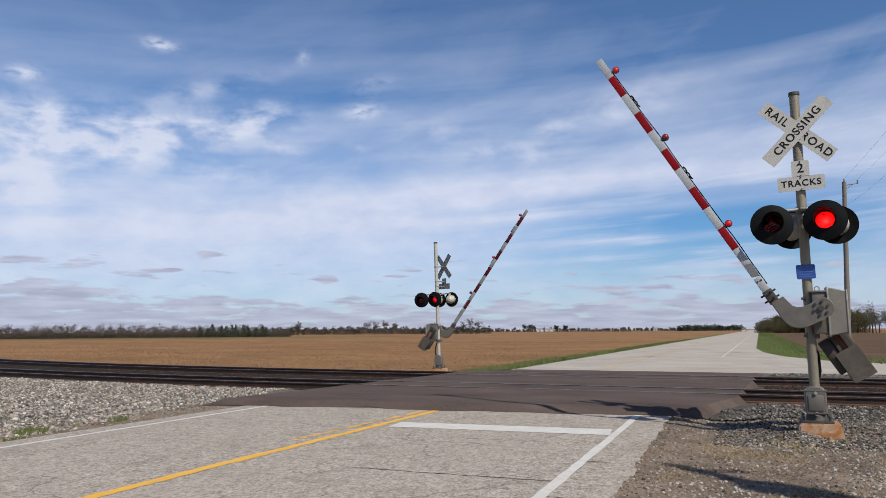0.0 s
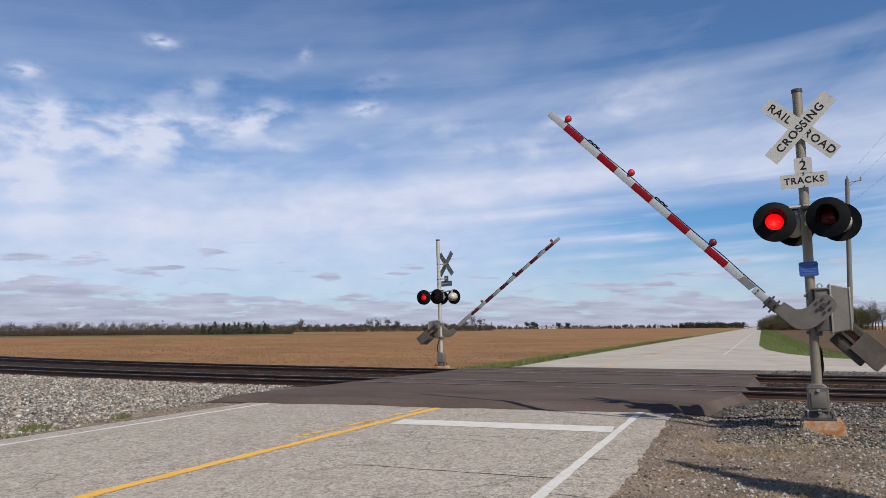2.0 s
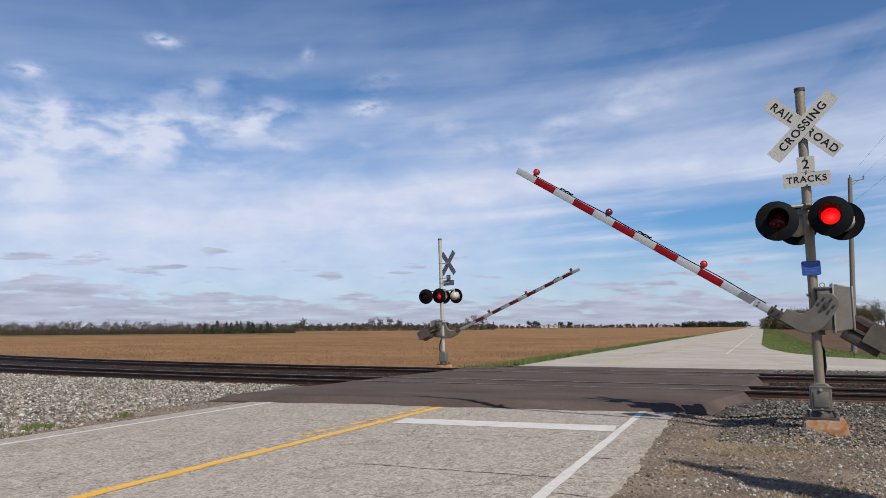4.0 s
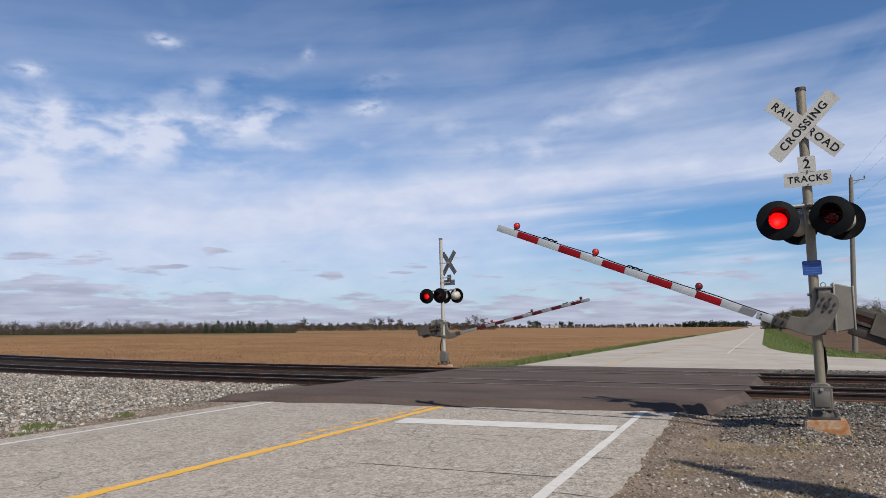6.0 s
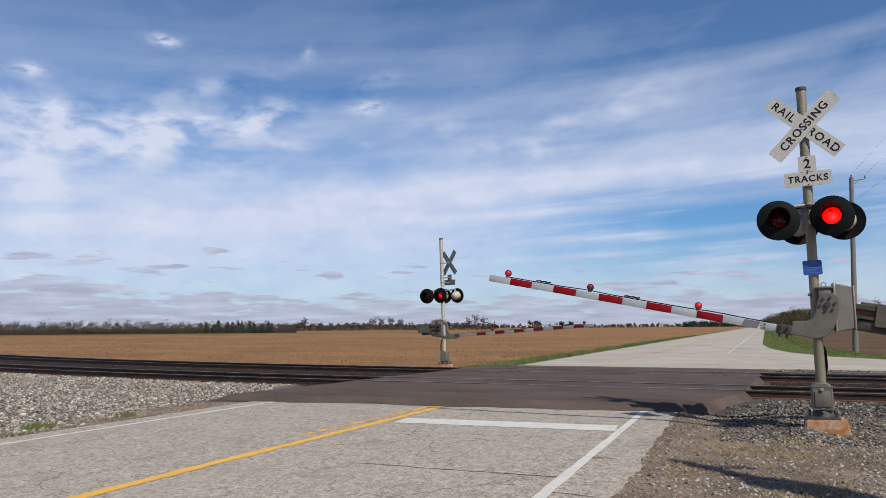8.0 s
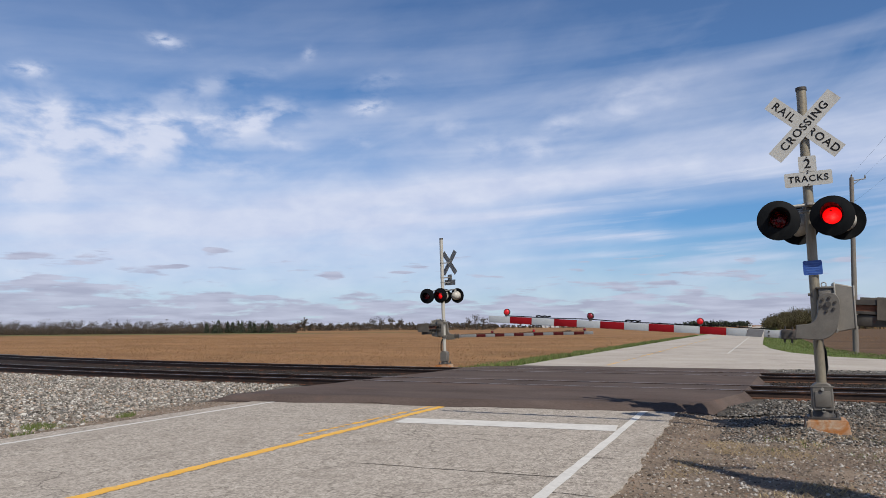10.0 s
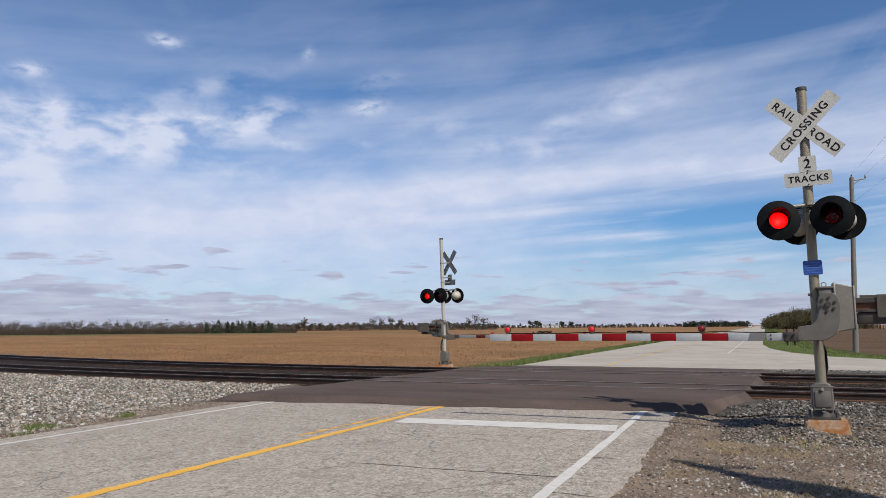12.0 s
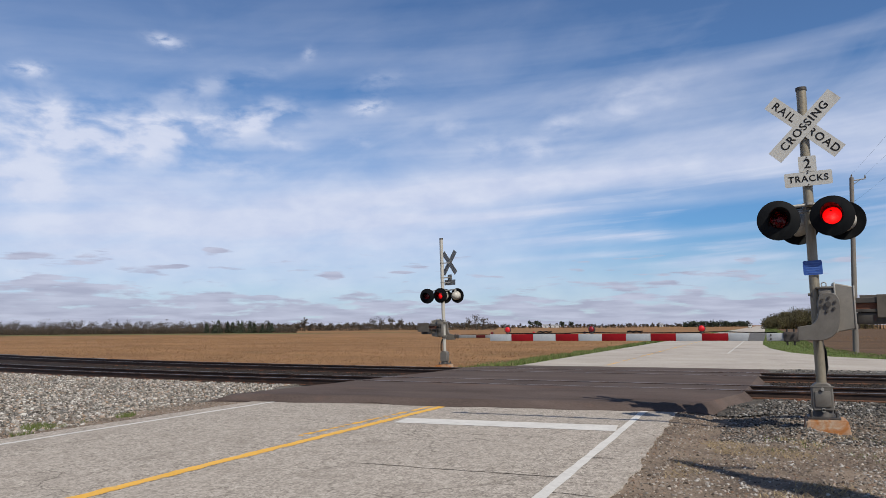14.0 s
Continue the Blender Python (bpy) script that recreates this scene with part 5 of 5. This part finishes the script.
def tree_parts(height, spread, rnd, leaves, size, conifer=False, full=0.0):
    """Limbs and crown clumps of one tree about its foot."""
    segs, ends = [], []
    top = Vector((rnd.uniform(-0.04, 0.04) * height, 0, height * (0.95 if conifer else 0.6)))
    segs.append((Vector((0, 0, -0.5)), top * 0.5, height * 0.03, height * 0.022))
    segs.append((top * 0.5, top, height * 0.022, height * 0.006))
    for k in range(5 if conifer else 11):
        t = rnd.uniform(0.25, 1.0)
        a = rnd.uniform(0, 6.283)
        reach = spread * rnd.uniform(0.45, 1.0) * (1.1 - t if conifer else 1.0)
        p0 = top * t
        p1 = p0 + Vector((math.cos(a) * reach * 0.6, math.sin(a) * reach * 0.6, (0.02 if conifer else rnd.uniform(0.15, 0.38)) * height))
        segs.append((p0, p1, height * 0.010, height * 0.003))
        ends.append(p1)
        for _ in range(2):
            p2 = p1 + Vector((rnd.uniform(-1, 1) * spread * 0.35, rnd.uniform(-1, 1) * spread * 0.35, rnd.uniform(-0.02, 0.16) * height))
            segs.append((p1, p2, height * 0.004, height * 0.0015))
            ends.append(p2)
    tris = []
    for _ in range(leaves):
        if conifer:
            t = rnd.random() ** 1.4
            a, r = rnd.uniform(0, 6.283), spread * (1.02 - t) * rnd.uniform(0.3, 1.0)
            c = Vector((math.cos(a) * r, math.sin(a) * r, height * (0.08 + 0.92 * t)))
        elif rnd.random() < full:
            a, r = rnd.uniform(0, 6.283), spread * rnd.random() ** 0.5
            c = Vector((math.cos(a) * r, math.sin(a) * r, height * rnd.uniform(0.0, 0.75)))
        else:
            e = rnd.choice(ends)
            c = e + Vector((rnd.gauss(0, 0.20) * spread, rnd.gauss(0, 0.20) * spread, rnd.gauss(0, 0.055) * height))
        q = [c + Vector((rnd.gauss(0, 1), rnd.gauss(0, 1), rnd.gauss(0, 1))) * size for _ in range(3)]
        tris.append(q)
    return segs, tris


def lone_tree(bearing, dist, height, spread, label, seed, leaves, size, leaf_mat, conifer=False, group="", foot=-0.32):
    rnd = random.Random(seed)
    x, y = ground_at(bearing, dist)
    t = thing("tree", label, "tree", pose(x, y, foot), group)
    segs, tris = tree_parts(height, spread, rnd, leaves, size, conifer)
    v, f = limb_mesh(segs)
    part("trunk", raw_mesh("trunk", np.array(v), np.array(f), BARK), None, t, "bare brown trunk and limbs")
    v = np.array([p[:] for q in tris for p in q])
    part("crown", raw_mesh("crown", v, np.arange(len(v)).reshape(-1, 3), leaf_mat), None, t)
    return t


def woods(name, label, places, leaf_mat, seed, leaves, size, conifer=False, full=0.35):
    """A far wood as one mass of limbs and one of twigs."""
    rnd = random.Random(seed)
    lv, lf, cv = [], [], []
    for x, y, z, h, s in places:
        segs, tris = tree_parts(h, s, rnd, leaves, size, conifer, full)
        v, f = limb_mesh(segs, 3)
        off = len(lv)
        lv += [(p[0] + x, p[1] + y, p[2] + z) for p in v]
        lf += [tuple(i + off for i in q) for q in f]
        cv += [(p.x + x, p.y + y, p.z + z) for q in tris for p in q]
    base = tagged(new(name, raw_mesh(name, np.array(lv), np.array(lf), BARK)), label, "woods", "", "stuff")
    crown = part("crowns", raw_mesh("crowns", np.array(cv), np.arange(len(cv)).reshape(-1, 3), leaf_mat), None, base)
    tagged(crown, kind="stuff")


def belt(b0, b1, d0, d1, n, h0, h1, seed, depth=30):
    rnd = random.Random(seed)
    out = []
    for i in range(n):
        s = (i + rnd.random()) / n
        d = d0 + (d1 - d0) * s + rnd.uniform(0, depth)
        x, y = ground_at(b0 + (b1 - b0) * s, d)
        h = rnd.uniform(h0, h1)
        out.append((x, y, ground_height(x, y), h, h * rnd.uniform(0.28, 0.42)))
    return out


woods("far_woods", "bare brown treeline along the field's far edge", belt(-34, -12.3, 430, 450, 150, 4.2, 7.6, 1), TWIG, 51, 420, 0.16)
woods("far_woods", "low brush along the field's far edge", belt(-34, -11, 425, 440, 210, 1.8, 3.6, 2, 8), TWIG, 52, 340, 0.18, full=0.6)
woods("far_woods", "dark evergreens among the far trees", belt(-17.5, -12.6, 428, 436, 12, 4.5, 7.0, 3, 5), EVERGREEN, 53, 170, 0.42, True)
woods("far_woods", "thin distant treeline in the middle of the horizon", belt(-12.3, 4.0, 620, 680, 130, 4.0, 7.0, 4), TWIG, 54, 110, 0.5)
woods("far_woods", "very distant low trees on the horizon", belt(3.5, 22.3, 1100, 1200, 120, 3.0, 6.5, 5), TWIG, 55, 110, 0.6)
woods("far_woods", "dark evergreen windbreak far along the road", belt(17.6, 22.0, 800, 860, 34, 4.5, 7.0, 6), EVERGREEN, 56, 170, 0.5, False, 0.6)
woods("far_woods", "brown-green budding wood beside the far road", [(1.6 + 30 * i / 70 + random.Random(i).uniform(-1, 1), 330 + random.Random(i + 99).uniform(0, 60), -0.1, random.Random(i + 7).uniform(5.5, 9.8) * (0.6 + 0.4 * smooth(0, 14, i * 0.43)), random.Random(i + 5).uniform(2.4, 3.4)) for i in range(90)], BUD, 57, 1900, 0.13)
woods("far_woods", "leafing trees beyond the field past the side road", belt(27.3, 34, 300, 320, 26, 7.0, 11.5, 8, 25), BUD, 58, 1100, 0.12, full=0.12)
woods("far_woods", "undergrowth at the foot of the budding wood", [(0.8 + 32 * i / 110 + random.Random(i + 3).uniform(-1, 1), 326 + random.Random(i + 31).uniform(0, 30), -0.1, random.Random(i + 17).uniform(2.5, 5.5), random.Random(i + 5).uniform(1.6, 2.6)) for i in range(110)], BUD, 59, 900, 0.14)
lone_tree(-10.4, 420, 7.6, 3.6, "bare spreading tree at the field's edge", 61, 260, 0.28, TWIG)
for b, h, sd in ((-5.3, 9.5, 62), (-4.7, 8.3, 63), (-4.0, 9.2, 64), (-3.3, 7.4, 65), (1.9, 8.4, 66), (2.5, 9.8, 67), (3.1, 8.8, 68)):
    lone_tree(b, 560, h, h * 0.36, "bare roundish tree standing in the far field", sd, 230, 0.34, TWIG, group="bare field trees")
for b, h, sd in ((6.6, 7.0, 71), (7.0, 7.6, 72), (7.3, 6.4, 73), (8.9, 6.0, 74), (9.6, 6.4, 75)):
    lone_tree(b, 800, h, h * 0.45, "dark round evergreen by the far farm", sd, 260, 0.5, EVERGREEN, group="farm evergreens")
WALL_WHITE = surface("white_siding", (0.42, 0.42, 0.41), (0.54, 0.54, 0.53), 0.8, 0.0, 0.5, 6, 0.05)
ROOF_GREY = surface("grey_roof", (0.16, 0.16, 0.165), (0.25, 0.25, 0.25), 0.7, 0.0, 0.5, 6, 0.05)
for b, d, w, dep, hh in ((7.7, 800, 6, 6, 2.0), (8.4, 830, 9, 6, 1.8), (16.1, 900, 4, 4, 2.4)):
    x, y = ground_at(b, d)
    barn = thing("farm_building", "small white farm building far across the field", "farm building", pose(x, y, -0.32, 0, 0, 23 - b), "farm buildings")
    bm = bmesh.new()
    box(bm, (-w / 2, -dep / 2, 0), (w / 2, dep / 2, hh))
    part("wall", bm, WALL_WHITE, barn, smooth=0)
    bm = bmesh.new()
    vs = [bm.verts.new(p) for p in ((-w / 2 - 0.3, -dep / 2 - 0.3, hh), (w / 2 + 0.3, -dep / 2 - 0.3, hh), (w / 2 + 0.3, dep / 2 + 0.3, hh), (-w / 2 - 0.3, dep / 2 + 0.3, hh), (-w / 2 - 0.3, 0, hh + 1.6), (w / 2 + 0.3, 0, hh + 1.6))]
    for q in ((0, 1, 5, 4), (2, 3, 4, 5), (0, 4, 3), (1, 2, 5), (3, 2, 1, 0)):
        bm.faces.new([vs[i] for i in q])
    part("roof", bm, ROOF_GREY, barn, smooth=0)
    bm = bmesh.new()
    box(bm, (-0.9, -dep / 2 - 0.05, 0), (0.9, -dep / 2 - 0.003, 2.1))
    part("door", bm, ROOF_GREY, barn, smooth=0)

olive = surface("young_green_crop", (0.085, 0.088, 0.030), (0.135, 0.125, 0.048), 0.95, 0.0, 0.05, 1.5, 0.2, gloss=0.1)
verts, faces = [], []
for i in range(25):
    for d in (300, 340, 380, 424):
        x, y = ground_at(-33 + 31 * i / 24, d + (6 * math.sin(i) if d == 300 else 0))
        verts.append((x, y, ground_height(x, y) + 0.06))
for i in range(24):
    for k in range(3):
        a = i * 4 + k
        faces.append((a, a + 1, a + 5, a + 4))
me = bpy.data.meshes.new("crop_strip")
me.from_pydata(verts, [], faces)
me.materials.append(olive)
tagged(new("crop_strip", me), "olive-green strip of young crop before the far trees", "", "", "structure")

# a pale van far down the road
van = thing("van", "pale van far down the road", "van", pose(-7.6, 430, -0.02, 0, 0, 0))
bm = bmesh.new()
prof = [(-2.3, 0.35), (2.3, 0.35), (2.35, 0.9), (1.6, 1.15), (1.0, 1.95), (-2.2, 2.0), (-2.3, 1.0)]
a_ = [bm.verts.new((-0.9, y, z)) for y, z in prof]
b_ = [bm.verts.new((0.9, y, z)) for y, z in prof]
bm.faces.new(a_)
bm.faces.new(b_[::-1])
for i in range(len(prof)):
    j = (i + 1) % len(prof)
    bm.faces.new((a_[i], b_[i], b_[j], a_[j]))
bmesh.ops.bevel(bm, geom=bm.edges[:], offset=0.08, segments=2, affect="EDGES")
part("body", bm, WALL_WHITE, van)
bm = bmesh.new()
box(bm, (-0.75, -2.36, 1.15), (0.75, -2.27, 1.75))
part("rear_window", bm, BLACK, van, smooth=0)
for x in (-0.8, 0.8):
    for y in (-1.5, 1.5):
        bm = bmesh.new()
        rod(bm, (x - 0.1, y, 0.34), (x + 0.1, y, 0.34), 0.34, seg=16)
        part("wheel", bm, BLACK, van)

# ------------------------------------------------------------ moving parts
CHANGES = (0.60, 1.23, 1.83, 2.43, 3.03, 3.65, 4.27, 4.90, 5.53, 6.13, 6.73, 7.33, 8.03, 8.63, 9.23, 9.83, 10.42, 11.03, 11.73, 12.33, 12.93, 13.53)


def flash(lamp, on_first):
    """Turn a lamp's glowing side to the front for on and to the back for off, in place of switching it."""
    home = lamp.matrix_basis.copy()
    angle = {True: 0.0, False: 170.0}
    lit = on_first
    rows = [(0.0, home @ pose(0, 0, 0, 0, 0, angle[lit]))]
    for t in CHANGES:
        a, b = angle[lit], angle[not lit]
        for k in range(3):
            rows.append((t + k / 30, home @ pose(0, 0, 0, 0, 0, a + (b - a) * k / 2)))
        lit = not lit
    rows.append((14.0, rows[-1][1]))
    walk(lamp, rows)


def swing(gate_, table):
    home = gate_.matrix_basis.copy()
    walk(gate_, [(t, home @ pose(0, 0, 0, 0, a, 0)) for t, a in table])


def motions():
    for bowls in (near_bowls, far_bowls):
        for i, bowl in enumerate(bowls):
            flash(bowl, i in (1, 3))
    for lamps in (near_lamps, far_lamps):
        flash(lamps[1], False)
        flash(lamps[2], True)
    swing(near_gate, [(0, 59.2), (0.5, 55.9), (1, 52.3), (1.5, 48.9), (2, 45.6), (2.5, 42.4), (3, 39.4), (4.2, 31.8), (5.5, 24.2), (6, 21.5), (6.5, 18.9), (7, 16.5), (7.5, 14.1), (8, 11.8), (9.2, 6.3), (10.5, 2.4), (11, 0.7), (11.5, 0.5), (14, 0.5)])
    swing(far_gate, [(0, 53.3), (0.5, 48.7), (1, 44.4), (1.5, 40.4), (2, 36.8), (2.5, 33.3), (3, 29.8), (4.2, 22.0), (5.5, 14.3), (6, 11.7), (6.5, 9.0), (7, 6.6), (7.5, 4.4), (8, 2.4), (9.2, 0.9), (10.5, -1.1), (11, -1.6), (14, -1.5)])


motions()
